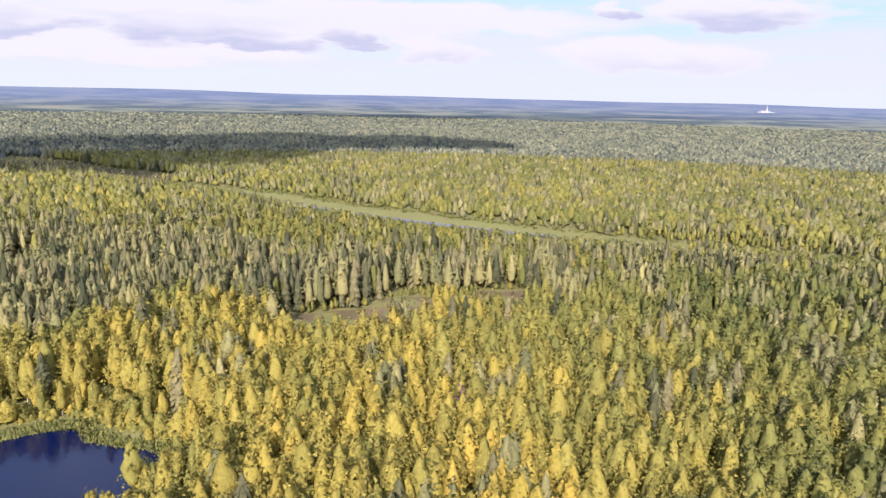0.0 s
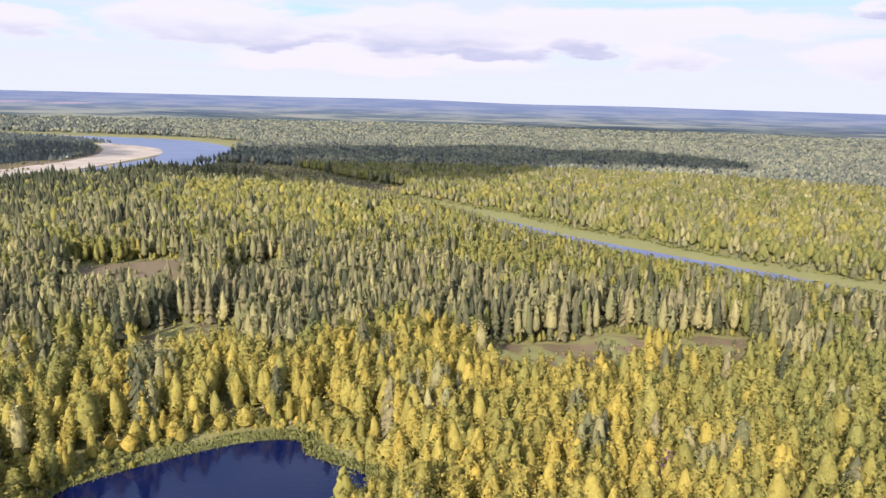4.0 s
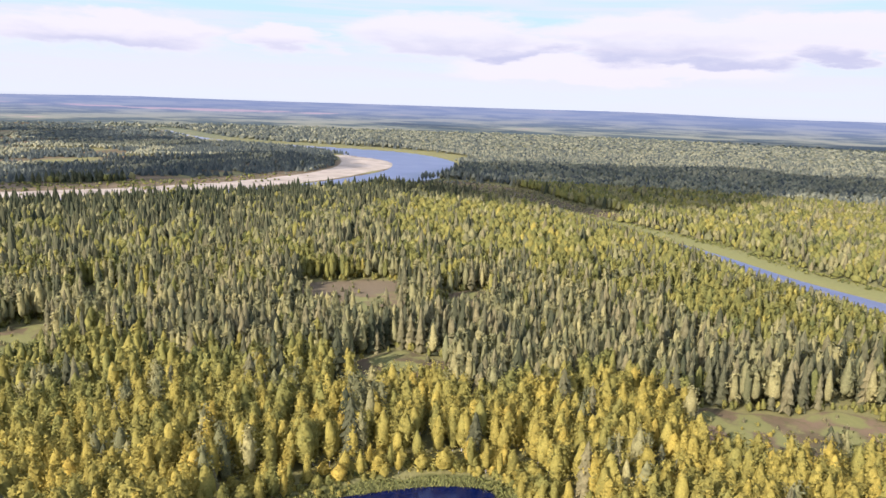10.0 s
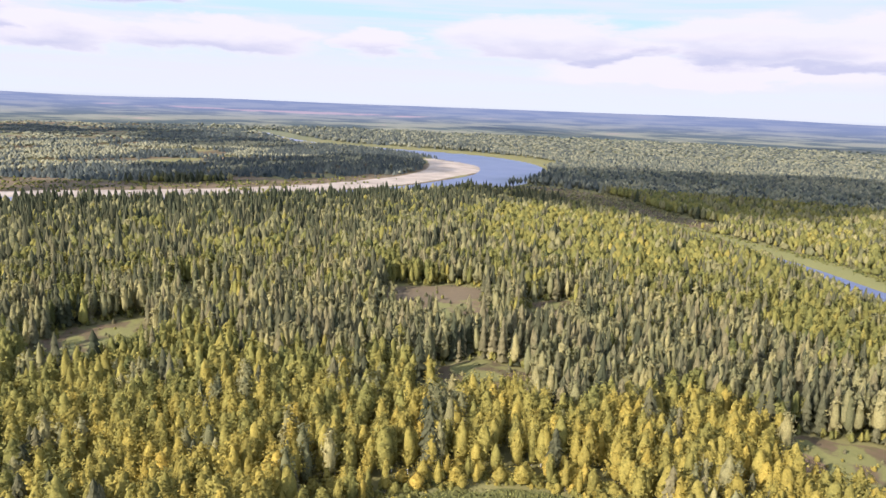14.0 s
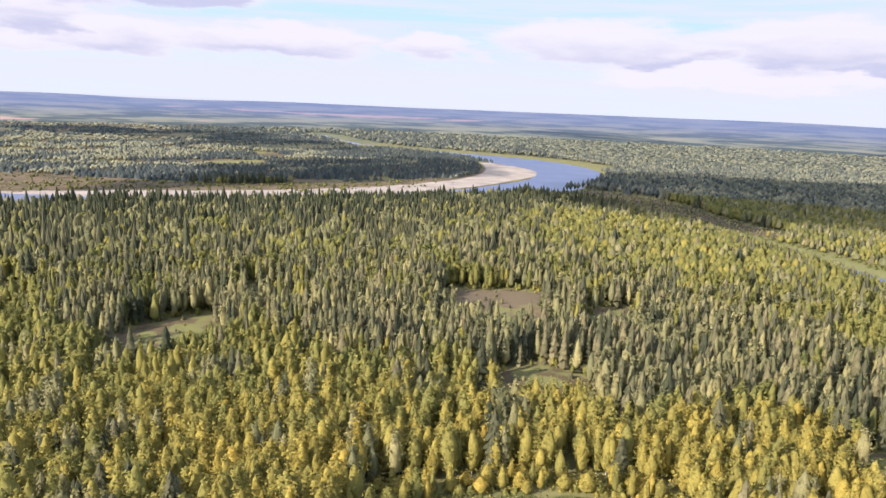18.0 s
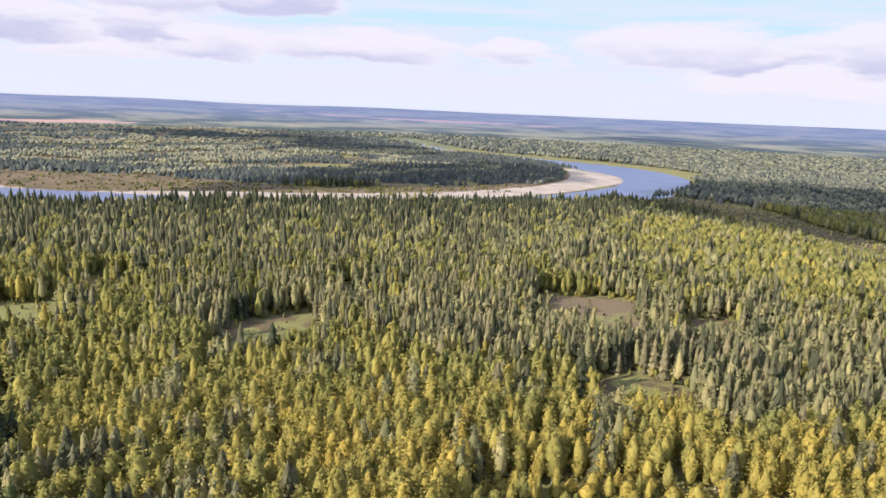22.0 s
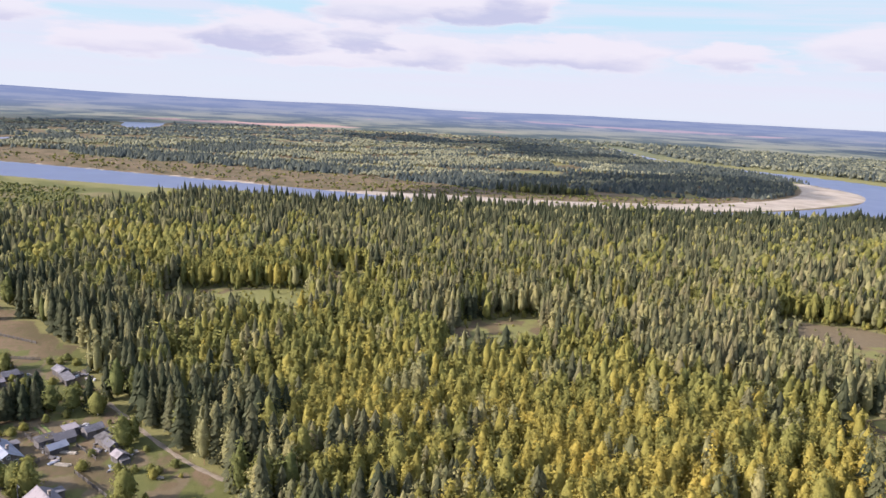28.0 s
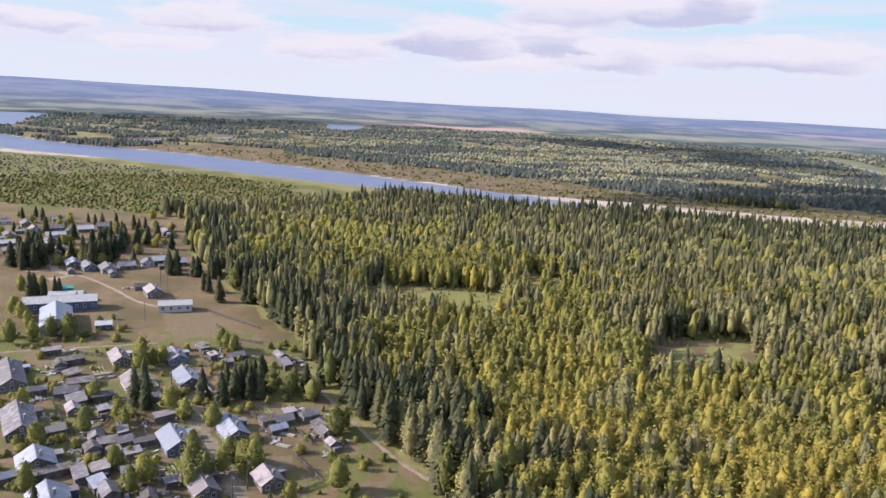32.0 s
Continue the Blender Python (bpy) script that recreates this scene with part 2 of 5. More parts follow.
def finish(n, colour, rough=0.8, bump=None, strength=0.3, distance=0.1, metal=0.0, spec=0.3, extra=None):
    ins = {"Base Color": colour, "Roughness": rough, "Metallic": metal, "Specular IOR Level": spec}
    if bump is not None:
        ins["Normal"] = n.add("ShaderNodeBump", {"Height": bump, "Strength": strength, "Distance": distance}).outputs[0]
    b = n.add("ShaderNodeBsdfPrincipled", ins)
    n.add("ShaderNodeOutputMaterial", {0: b.outputs[0]})
    return b


def foliage(name, stops, single):
    """Leaves whose colour follows a tint of the tree: of the object, or of the tree's vertices."""
    m, n = material(name)
    if single:
        tint = n.add("ShaderNodeSeparateColor", {0: n.add("ShaderNodeObjectInfo").outputs["Color"]}).outputs[0]
    else:
        tint = n.add("ShaderNodeAttribute", attribute_name="tint").outputs["Fac"]
    pos = n.add("ShaderNodeNewGeometry")
    fine = n.noise(pos.outputs["Position"], 0.9, 2.0)
    isl = pos.outputs["Random Per Island"]
    t = n.math("ADD", tint, n.math("MULTIPLY", n.math("SUBTRACT", isl, 0.5), 0.08))
    t = n.math("ADD", t, n.math("MULTIPLY", n.math("SUBTRACT", fine, 0.5), 0.10))
    col = n.ramp(t, stops)
    val = n.math("ADD", 0.86, n.math("MULTIPLY", isl, 0.30))
    val = n.math("MULTIPLY", val, n.math("MULTIPLY_ADD", n.noise(pos.outputs["Position"], 1.6, 3.0, 0.7), 1.1, 0.45))
    col = n.mix(1.0, col, n.add("ShaderNodeCombineColor", {0: val, 1: val, 2: val}).outputs[0], "MULTIPLY")
    b = finish(n, col, 0.8, n.noise(pos.outputs["Position"], 1.7, 3.0, 0.65), 0.55, 0.5, spec=0.1)
    thru = n.add("ShaderNodeBsdfTranslucent", {0: col})
    both = n.add("ShaderNodeMixShader", {0: 0.44, 1: b.outputs[0], 2: thru.outputs[0]})
    out = [k for k in m.node_tree.nodes if k.type == "OUTPUT_MATERIAL"][0]
    m.node_tree.links.new(both.outputs[0], out.inputs[0])
    return m


BIRCH_STOPS = [(0.0, (0.102, 0.116, 0.043)), (0.3, (0.215, 0.2, 0.059)), (0.55, (0.335, 0.264, 0.062)), (0.78, (0.431, 0.297, 0.062)), (1.0, (0.489, 0.291, 0.065))]
SPRUCE_STOPS = [(0.0, (0.043, 0.053, 0.03)), (0.5, (0.132, 0.125, 0.068)), (1.0, (0.241, 0.205, 0.107))]
PINE_STOPS = [(0.0, (0.136, 0.139, 0.069)), (0.5, (0.23, 0.213, 0.101)), (1.0, (0.322, 0.28, 0.125))]
leaf_mats = {k: (foliage(k + "_leaves", s, True), foliage(k + "_wood_leaves", s, False))
             for k, s in (("birch", BIRCH_STOPS), ("spruce", SPRUCE_STOPS), ("pine", PINE_STOPS))}
# far trees: haze put into the leaf colours, greyer and bluer than near ones
HAZE_STOPS = [(0.0, (0.057, 0.073, 0.077)), (0.35, (0.234, 0.233, 0.16)), (0.7, (0.336, 0.311, 0.19)), (1.0, (0.41, 0.35, 0.203))]
far_mat = foliage("hazed_wood_leaves", HAZE_STOPS, False)


def bark(name, a, b):
    m, n = material(name)
    pos = n.add("ShaderNodeNewGeometry").outputs["Position"]
    f = n.noise(pos, 3.0, 3.0)
    finish(n, n.mix(n.smooth(f, 0.45, 0.6), (*a, 1), (*b, 1)), 0.85, f, 0.4, 0.05)
    return m


bark_mats = {"birch": bark("birch_bark", (0.50, 0.47, 0.42), (0.10, 0.09, 0.08)), "spruce": bark("spruce_bark", (0.10, 0.075, 0.055), (0.05, 0.04, 0.03)),
             "pine": bark("pine_bark", (0.24, 0.13, 0.07), (0.10, 0.06, 0.04))}


def ground_material():
    m, n = material("land")
    pos = n.add("ShaderNodeNewGeometry").outputs["Position"]
    att = lambda k: n.add("ShaderNodeAttribute", attribute_name=k).outputs["Fac"]
    n1, n2, n3 = n.noise(pos, 0.035, 4.0), n.noise(pos, 0.35, 4.0, 0.6), n.noise(pos, 0.010, 3.0)
    forest = n.mix(n2, (0.110, 0.106, 0.045, 1), (0.185, 0.165, 0.068, 1))
    dry = n.mix(n.smooth(n1, 0.35, 0.65), (0.086, 0.065, 0.037, 1), (0.142, 0.098, 0.063, 1))
    dry = n.mix(n.math("MULTIPLY", n.smooth(n2, 0.45, 0.7), 0.55), dry, (0.070, 0.076, 0.026, 1))
    green = n.mix(n2, (0.066, 0.072, 0.024, 1), (0.112, 0.108, 0.040, 1))
    glade = n.mix(n2, (0.118, 0.120, 0.044, 1), (0.170, 0.158, 0.062, 1))
    sand = n.mix(n.smooth(n1, 0.3, 0.7), (0.23, 0.19, 0.155, 1), (0.33, 0.28, 0.235, 1))
    soil = n.mix(n2, (0.098, 0.074, 0.048, 1), (0.145, 0.112, 0.070, 1))
    far = n.mix(n.smooth(n3, 0.35, 0.65), (0.075, 0.088, 0.060, 1), (0.135, 0.132, 0.075, 1))
    edge = n.math("MULTIPLY", n.math("SUBTRACT", n2, 0.5), 0.5)
    col = n.mix(att("far"), forest, far)
    for k, c in (("dry", dry), ("green", green), ("glade", glade), ("soil", soil), ("sand", sand)):
        col = n.mix(n.smooth(n.math("ADD", att(k), edge), 0.35, 0.65), col, c)
    finish(n, col, 0.95, n2, 0.5, 0.5, spec=0.1)
    return m


def water_material(name, colour, rough, wave, spec=0.5):
    m, n = material(name)
    pos = n.add("ShaderNodeNewGeometry").outputs["Position"]
    w = n.noise(pos, wave, 3.0, 0.6)
    big = n.noise(pos, 0.02, 2.0)
    finish(n, colour, n.math("MULTIPLY_ADD", big, 0.10, rough), w, 0.10, 0.25, spec=spec)
    return m


land_mat = ground_material()
river_mat = water_material("river_water", (0.060, 0.066, 0.135, 1), 0.30, 0.5, 0.34)
lake_mat = water_material("lake_water", (0.002, 0.005, 0.030, 1), 0.02, 0.9, 0.10)


def backdrop_material():
    """The plain out to the horizon, pale with distance: haze mixed in as blue emission."""
    m, n = material("distant_plain")
    pos = n.add("ShaderNodeNewGeometry").outputs["Position"]
    sep = n.add("ShaderNodeSeparateXYZ", {0: pos})
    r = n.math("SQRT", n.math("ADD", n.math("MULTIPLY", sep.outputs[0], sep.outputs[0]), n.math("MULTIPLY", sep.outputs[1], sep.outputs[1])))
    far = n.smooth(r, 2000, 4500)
    n1, n2 = n.noise(pos, 0.0034, 5.0, 0.62), n.noise(pos, 0.02, 3.0, 0.6)
    # dark noise patches: woods, and streaks of cloud shadow painted in with them
    col = n.mix(n.smooth(n1, 0.42, 0.58), (0.042, 0.055, 0.050, 1), (0.195, 0.186, 0.125, 1))
    col = n.mix(n.math("MULTIPLY", n2, 0.5), col, (0.050, 0.066, 0.062, 1))
    bog = n.add("ShaderNodeAttribute", attribute_name="bog").outputs["Fac"]
    col = n.mix(n.smooth(n.math("ADD", bog, n.math("MULTIPLY", n.math("SUBTRACT", n1, 0.5), 2.6)), 0.4, 0.7), col, (0.32, 0.20, 0.165, 1))
    base = n.add("ShaderNodeBsdfPrincipled", {"Base Color": col, "Roughness": 0.95, "Specular IOR Level": 0.05})
    haze_glow = n.add("ShaderNodeEmission", {0: (0.122, 0.148, 0.275, 1), 1: 1.0})
    mixed = n.add("ShaderNodeMixShader", {0: n.math("MULTIPLY", far, 0.74), 1: base.outputs[0], 2: haze_glow.outputs[0]})
    n.add("ShaderNodeOutputMaterial", {0: mixed.outputs[0]})
    return m


# ---------------------------------------------------------------- mesh helpers
def mesh_from(name, verts, faces, mats, mat_index=None, smooth=False):
    """A mesh from arrays: faces as an (n, 3) or (n, 4) array."""
    me = bpy.data.meshes.new(name)
    verts, faces = np.asarray(verts, np.float32), np.asarray(faces, np.int32)
    k = faces.shape[1]
    me.vertices.add(len(verts))
    me.vertices.foreach_set("co", verts.ravel())
    me.loops.add(faces.size)
    me.loops.foreach_set("vertex_index", faces.ravel())
    me.polygons.add(len(faces))
    me.polygons.foreach_set("loop_start", np.arange(0, faces.size, k, dtype=np.int32))
    me.polygons.foreach_set("loop_total", np.full(len(faces), k, np.int32))
    for m in mats:
        me.materials.append(m)
    if mat_index is not None:
        me.polygons.foreach_set("material_index", np.asarray(mat_index, np.int32))
    me.polygons.foreach_set("use_smooth", np.full(len(faces), smooth, bool))
    me.update(calc_edges=True)
    return me


def float_attr(me, name, values):
    a = me.attributes.new(name, "FLOAT", "POINT")
    a.data.foreach_set("value", np.asarray(values, np.float32))


# ---------------------------------------------------------------- ground and water
def polar(radii, angles):
    r, a = np.meshgrid(radii, angles, indexing="ij")
    x, y = -np.sin(a) * r, np.cos(a) * r
    nr, na = r.shape
    i = np.arange(nr - 1)[:, None] * na
    j = np.arange(na)[None, :]
    jn = (j + 1) % na
    f = np.stack([i + j, i + jn, i + na + jn, i + na + j], -1).reshape(-1, 4)[:, ::-1]
    return x.ravel(), y.ravel(), r.ravel(), f


ANGLES = np.radians(np.concatenate([np.arange(-46, 126, 0.42), np.arange(126, 314, 2.0)]))


def build_ground():
    radii = np.concatenate([[0.5, 30, 60, 85], 100 * np.exp(np.linspace(0, math.log(R_GROUND / 100), 190))])
    x, y, r, f = polar(radii, ANGLES)
    gap = water_gap(x, y)
    clear, vill = clearing_gap(x, y), poly_gap(x, y, VILLAGE)
    z = rise(r) + 0.35 * wobble(x, y, 60, 2) * np.clip(vill / 25, 0, 1)
    bank = np.clip(gap * 0.16, -2.4, 1.6) - 1.0
    z = np.where(gap < 16, np.minimum(z, np.maximum(bank, -2.4) + 0 * z), z)
    me = mesh_from("ground", np.stack([x, y, z], -1), f, [land_mat], smooth=True)
    soft = lambda g, w: np.clip(0.5 - g / w, 0, 1)
    marsh, tan, scrub = poly_gap(x, y, MARSH), poly_gap(x, y, TAN), poly_gap(x, y, SCRUB)
    mead = line_gap(x, y, MEADOW)
    shore = soft(poly_gap(x, y, LAKE) - 5 + 2 * wobble(x, y, 20, 3), 4)
    dry = np.maximum.reduce([soft(vill + 3 * wobble(x, y, 25, 6), 8), soft(tan, 30), 0.8 * soft(scrub, 40), 0.5 * soft(marsh + 20 + 40 * wobble(x, y, 120, 64), 30)])
    yard = np.clip(0.62 + 0.5 * wobble(x, y, 30, 31) + 0.35 * wobble(x, y, 11, 32), 0, 1) * (vill < 0) * (x > -330) * (y > -170)
    lawn = soft(ellipse_gap(x, y, -303, -45, 5, 7, 0), 2)
    glade = np.maximum.reduce([soft(clear, 5) * np.clip(0.55 + 0.6 * wobble(x, y, 22, 71), 0, 1), soft(mead, 6), soft(ellipse_gap(x, y, -370, 45, 22, 34, 12), 4)])
    green = np.maximum.reduce([shore, 0.9 * yard, lawn, 0.75 * soft(marsh, 30) * np.clip(0.8 + 0.5 * wobble(x, y, 70, 67), 0, 1)])
    dry = np.maximum(dry, soft(clear, 5))
    dry = np.maximum(dry, np.clip(0.62 + 0.5 * wobble(x, y, 150, 66), 0, 1) * (river_side(x, y) > 0))
    sand = np.maximum.reduce([soft(poly_gap(x, y, BAR) - 4, 10), soft(poly_gap(x, y, SPIT), 25), soft(poly_gap(x, y, FAR_BAR), 40),
                              0.62 * soft(line_gap(x, y, RIVER) - 5 - 8 * wobble(x, y, 120, 9), 9) * (y < 330) * (x < -700)])
    soil = np.maximum.reduce([soft(poly_gap(x, y, [(-354, -92), (-356, -71), (-318, -61), (-317, -80)]), 3), soft(poly_gap(x, y, [(-244, -51), (-257, -46), (-250, -30), (-243, -34)]), 2),
                              0.75 * soft(poly_gap(x, y, [(-293, -78), (-293, -58), (-282, -56), (-280, -74)]), 2), soft(ellipse_gap(x, y, -247, 297, 17, 30, -40), 6),
                              np.clip(0.2 + 0.8 * wobble(x, y, 13, 33), 0, 0.8) * (vill < -3) * (x > -320) * (y > -170)])
    for k, v in (("dry", dry), ("green", green), ("glade", glade), ("sand", sand), ("soil", soil), ("far", np.clip((r - 1500) / 600, 0, 1))):
        float_attr(me, k, v)
    tagged(new("ground", me), "boreal lowland of forest floor, dry grass and sand", "ground", kind="structure")

    radii = np.concatenate([np.linspace(R_GROUND, R_FAR, 60)])
    x, y, r, f = polar(radii, ANGLES[::2])
    z = rise(r) + np.clip((r - 4000) / 900, 0, 1) * 5 * wobble(x, y, 1500, 5)
    z = z + 34 * np.clip((np.degrees(np.arctan2(-x, y)) - 84) / 26, 0, 1) * np.clip((r - 3400) / 1500, 0, 1)
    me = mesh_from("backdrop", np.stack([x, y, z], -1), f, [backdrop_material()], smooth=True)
    bog = np.maximum(np.clip(0.5 - ellipse_gap(x, y, -2950, 2250, 110, 760, -47) / 200, 0, 1), np.clip(0.5 - ellipse_gap(x, y, -2560, 440, 80, 340, -12) / 120, 0, 1))
    float_attr(me, "bog", bog)
    tagged(new("backdrop", me), "hazy forest plain reaching to the horizon", "distance", kind="structure")


def ribbon(name, line, extra, z, mat, label, category):
    """A level sheet of water along a line, a little wider than its bed."""
    p = np.array(line)
    d = np.gradient(p[:, :2], axis=0)
    d /= np.linalg.norm(d, axis=1)[:, None]
    n = np.stack([-d[:, 1], d[:, 0]], -1)
    w = (p[:, 2] + extra)[:, None]
    cols = [p[:, :2] + n * w * k for k in (-1, -0.5, 0, 0.5, 1)]
    v = np.concatenate([np.c_[c, np.full(len(c), z) + rise(np.hypot(c[:, 0], c[:, 1]))] for c in cols])
    m = len(p)
    f = [(k * m + i, k * m + i + 1, (k + 1) * m + i + 1, (k + 1) * m + i) for k in range(4) for i in range(m - 1)]
    ob = new(name, mesh_from(name, v, np.array(f)[:, ::-1], [mat]))
    return tagged(ob, label, category, kind="structure")


build_ground()
WATER_Z = -1.0
ribbon("river", RIVER, 12, WATER_Z, river_mat, "wide calm river reflecting pale blue sky", "river")
ribbon("side_channel", CHANNEL, 5, WATER_Z, river_mat, "narrow still oxbow channel beside a green meadow", "water")
ribbon("creek", CREEK, 6, WATER_Z, river_mat, "short backwater branching off the wide river", "water")
ribbon("far_river_bend", BEND, 10, WATER_Z, river_mat, "distant pale bend of the river between woods", "river")
ribbon("far_river_reach", REACH, 10, WATER_Z, river_mat, "distant reach of the river past dark woods", "river")


def build_lake():
    c = LAKE.mean(0)
    ring = c + (LAKE - c) * 1.07
    v = [(c[0], c[1], WATER_Z)] + [(a, b, WATER_Z) for a, b in ring]
    m = len(ring)
    f = np.array([(0, 1 + i, 1 + (i + 1) % m) for i in range(m)])
    if (ring[1] - c)[1] * (ring[0] - c)[0] - (ring[1] - c)[0] * (ring[0] - c)[1] < 0:
        f = f[:, ::-1]
    tagged(new("lake", mesh_from("lake", v, f, [lake_mat])), "small dark blue forest lake with reedy shore", "lake", kind="structure")


build_lake()

# ---------------------------------------------------------------- clouds above, whose shadows lie on the woods
def cloud_material():
    """White vapour that lets part of the light through."""
    m, n = material("cloud_white")
    pos = n.add("ShaderNodeNewGeometry").outputs["Position"]
    f = n.noise(pos, 0.01, 4.0)
    b = finish(n, n.mix(f, (0.75, 0.76, 0.80, 1), (0.86, 0.86, 0.86, 1)), 1.0, spec=0.0)
    thru = n.add("ShaderNodeBsdfTransparent", {0: (1, 1, 1, 1)})
    both = n.add("ShaderNodeMixShader", {0: 0.48, 1: b.outputs[0], 2: thru.outputs[0]})
    out = [k for k in m.node_tree.nodes if k.type == "OUTPUT_MATERIAL"][0]
    m.node_tree.links.new(both.outputs[0], out.inputs[0])
    return m


cloud_mat = cloud_material()
CLOUD_Z = 800.0
CLOUDS = [  # puffs by the spot on the land that each one shades: x, y, radius along x, along y
    [(-400, 880, 170, 200), (-275, 900, 120, 210), (-230, 1130, 180, 150), (-40, 1175, 140, 130), (-520, 1010, 80, 130), (60, 1130, 80, 70)],
    [(-790, 500, 60, 160), (-840, 800, 120, 140), (-900, 620, 70, 110), (-760, 690, 60, 110)],
    [(-150, 2480, 420, 150), (350, 2600, 400, 120)],
    [(1000, 2950, 420, 150), (1400, 3050, 260, 120)],
    [(-1500, 2330, 330, 80)],
    [(-2350, -350, 260, 380), (-2500, 100, 200, 300)],
    [(-1700, 880, 160, 170), (-1330, 900, 190, 110), (-1950, 700, 160, 110)],
]


def build_cloud(puffs, seed):
    rng = random.Random(seed)
    bm = bmesh.new()
    back = CLOUD_Z / math.tan(SUN_ELEV)
    for x, y, rx, ry in puffs:
        for k in range(7):
            s = 1.0 if k == 0 else rng.uniform(0.25, 0.5)
            a = rng.uniform(0, 6.28)
            ox, oy = (0, 0) if k == 0 else (math.cos(a) * rx * 0.85, math.sin(a) * ry * 0.85)
            h = 45 * s
            at = Vector((x + ox, y + oy, CLOUD_Z)) + SUN_FROM * back
            m = Matrix.Translation(at) @ Matrix.Diagonal((rx * s, ry * s, h, 1))
            made = bmesh.ops.create_icosphere(bm, subdivisions=3, radius=1.0, matrix=m)["verts"]
            for v in made:
                q = v.co * 0.012
                d = v.co - at
                v.co = at + d * (1 + 0.25 * noise.noise(q) + 0.12 * noise.noise(q * 3.1))
    me = bpy.data.meshes.new("cloud")
    bm.to_mesh(me)
    bm.free()
    me.materials.append(cloud_mat)
    me.polygons.foreach_set("use_smooth", np.full(len(me.polygons), True))
    tagged(new("cloud", me), "fair-weather cumulus cloud drifting over the forest", "cloud", group="cumulus clouds")


for i, c in enumerate(CLOUDS):
    build_cloud(c, i)

# ---------------------------------------------------------------- trees
class Tpl:
    """A tree shape: corners, the way each one faces, triangles, and leaf (0) or bark (1)."""

    def __init__(self):
        self.v, self.n, self.f, self.m = [], [], [], []

    def add(self, pts, normals, faces, mat=0):
        i = len(self.v)
        self.v += [tuple(p) for p in pts]
        self.n += [tuple(Vector(q).normalized()) for q in normals]
        self.f += [tuple(i + k for k in f) for f in faces]
        self.m += [mat] * len(faces)

    def leaf(self, rng, p, out, size):
        """A spray of leaves at p that faces roughly outwards."""
        n = Vector(out).normalized() + Vector((rng.gauss(0, 0.6), rng.gauss(0, 0.6), rng.gauss(0.2, 0.6)))
        n.normalize()
        u = n.orthogonal().normalized()
        v = n.cross(u)
        a0 = rng.uniform(0, 6.28)
        pts = [p + u * math.cos(a0 + k * 2.09) * size * rng.uniform(0.6, 1.4) + v * math.sin(a0 + k * 2.09) * size * rng.uniform(0.7, 1.3) for k in range(3)]
        soft = Vector(out).normalized() * 0.75 + Vector((rng.gauss(0, 0.20), rng.gauss(0, 0.20), 0.55 + rng.gauss(0, 0.20)))
        self.add(pts, [soft] * 3, [(0, 1, 2)])

    def hull(self, rng, radius, base, top, seg, rings, uneven, squash=0.85):
        """A closed uneven body of foliage; radius is a function of the height 0..1 between base and top."""
        pts, nor, faces = [], [], []
        ph = [rng.uniform(0, 6.28) for _ in range(3)]
        for i in range(rings):
            q = (i + 0.6) / (rings + 0.2)
            r0 = radius(q) * squash
            for k in range(seg):
                a = (k + 0.5 * (i % 2)) * 6.283 / seg
                r = r0 * (1 + uneven * (0.6 * math.sin(2 * a + 5 * q + ph[0]) + 0.5 * math.sin(3 * a - 9 * q + ph[1])) + rng.uniform(-uneven, uneven))
                pts.append((math.cos(a) * r, math.sin(a) * r, base + (top - base) * (q + rng.uniform(-0.03, 0.03))))
                nor.append((math.cos(a), math.sin(a), 0.45 + (q - 0.35) * 1.3))
        pts += [(0, 0, base), (rng.uniform(-0.01, 0.01), rng.uniform(-0.01, 0.01), top)]
        nor += [(0, 0, -1), (0, 0, 1)]
        lo, hi = seg * rings, seg * rings + 1
        for k in range(seg):
            j = (k + 1) % seg
            faces += [(lo, j, k), (hi, (rings - 1) * seg + k, (rings - 1) * seg + j)]
            for i in range(rings - 1):
                faces += [(i * seg + k, i * seg + j, (i + 1) * seg + k), (i * seg + j, (i + 1) * seg + j, (i + 1) * seg + k)]
        # the shading follows the lumps of the body as well as its roundness
        lump = [Vector((0, 0, 0)) for _ in pts]
        for f in faces:
            a, b, c = (Vector(pts[k]) for k in f)
            w = (b - a).cross(c - a)
            for k in f:
                lump[k] += w
        nor = [Vector(q).normalized() * 0.45 + (w.normalized() if w.length > 1e-9 else Vector((0, 0, 1))) * 0.75 for q, w in zip(nor, lump)]
        self.add(pts, nor, faces)

    def stem(self, h, r, seg=4, lean=0.0):
        pts = [(math.cos(k * 6.283 / seg) * r, math.sin(k * 6.283 / seg) * r, -0.03) for k in range(seg)] + [(lean, 0, h)]
        self.add(pts, [(p[0], p[1], 0.01) for p in pts[:-1]] + [(0, 0, 1)], [(k, (k + 1) % seg, seg) for k in range(seg)], 1)

    def arrays(self):
        return np.array(self.v, np.float32), np.array(self.f, np.int32), np.array(self.m, np.int32), np.array(self.n, np.float32)


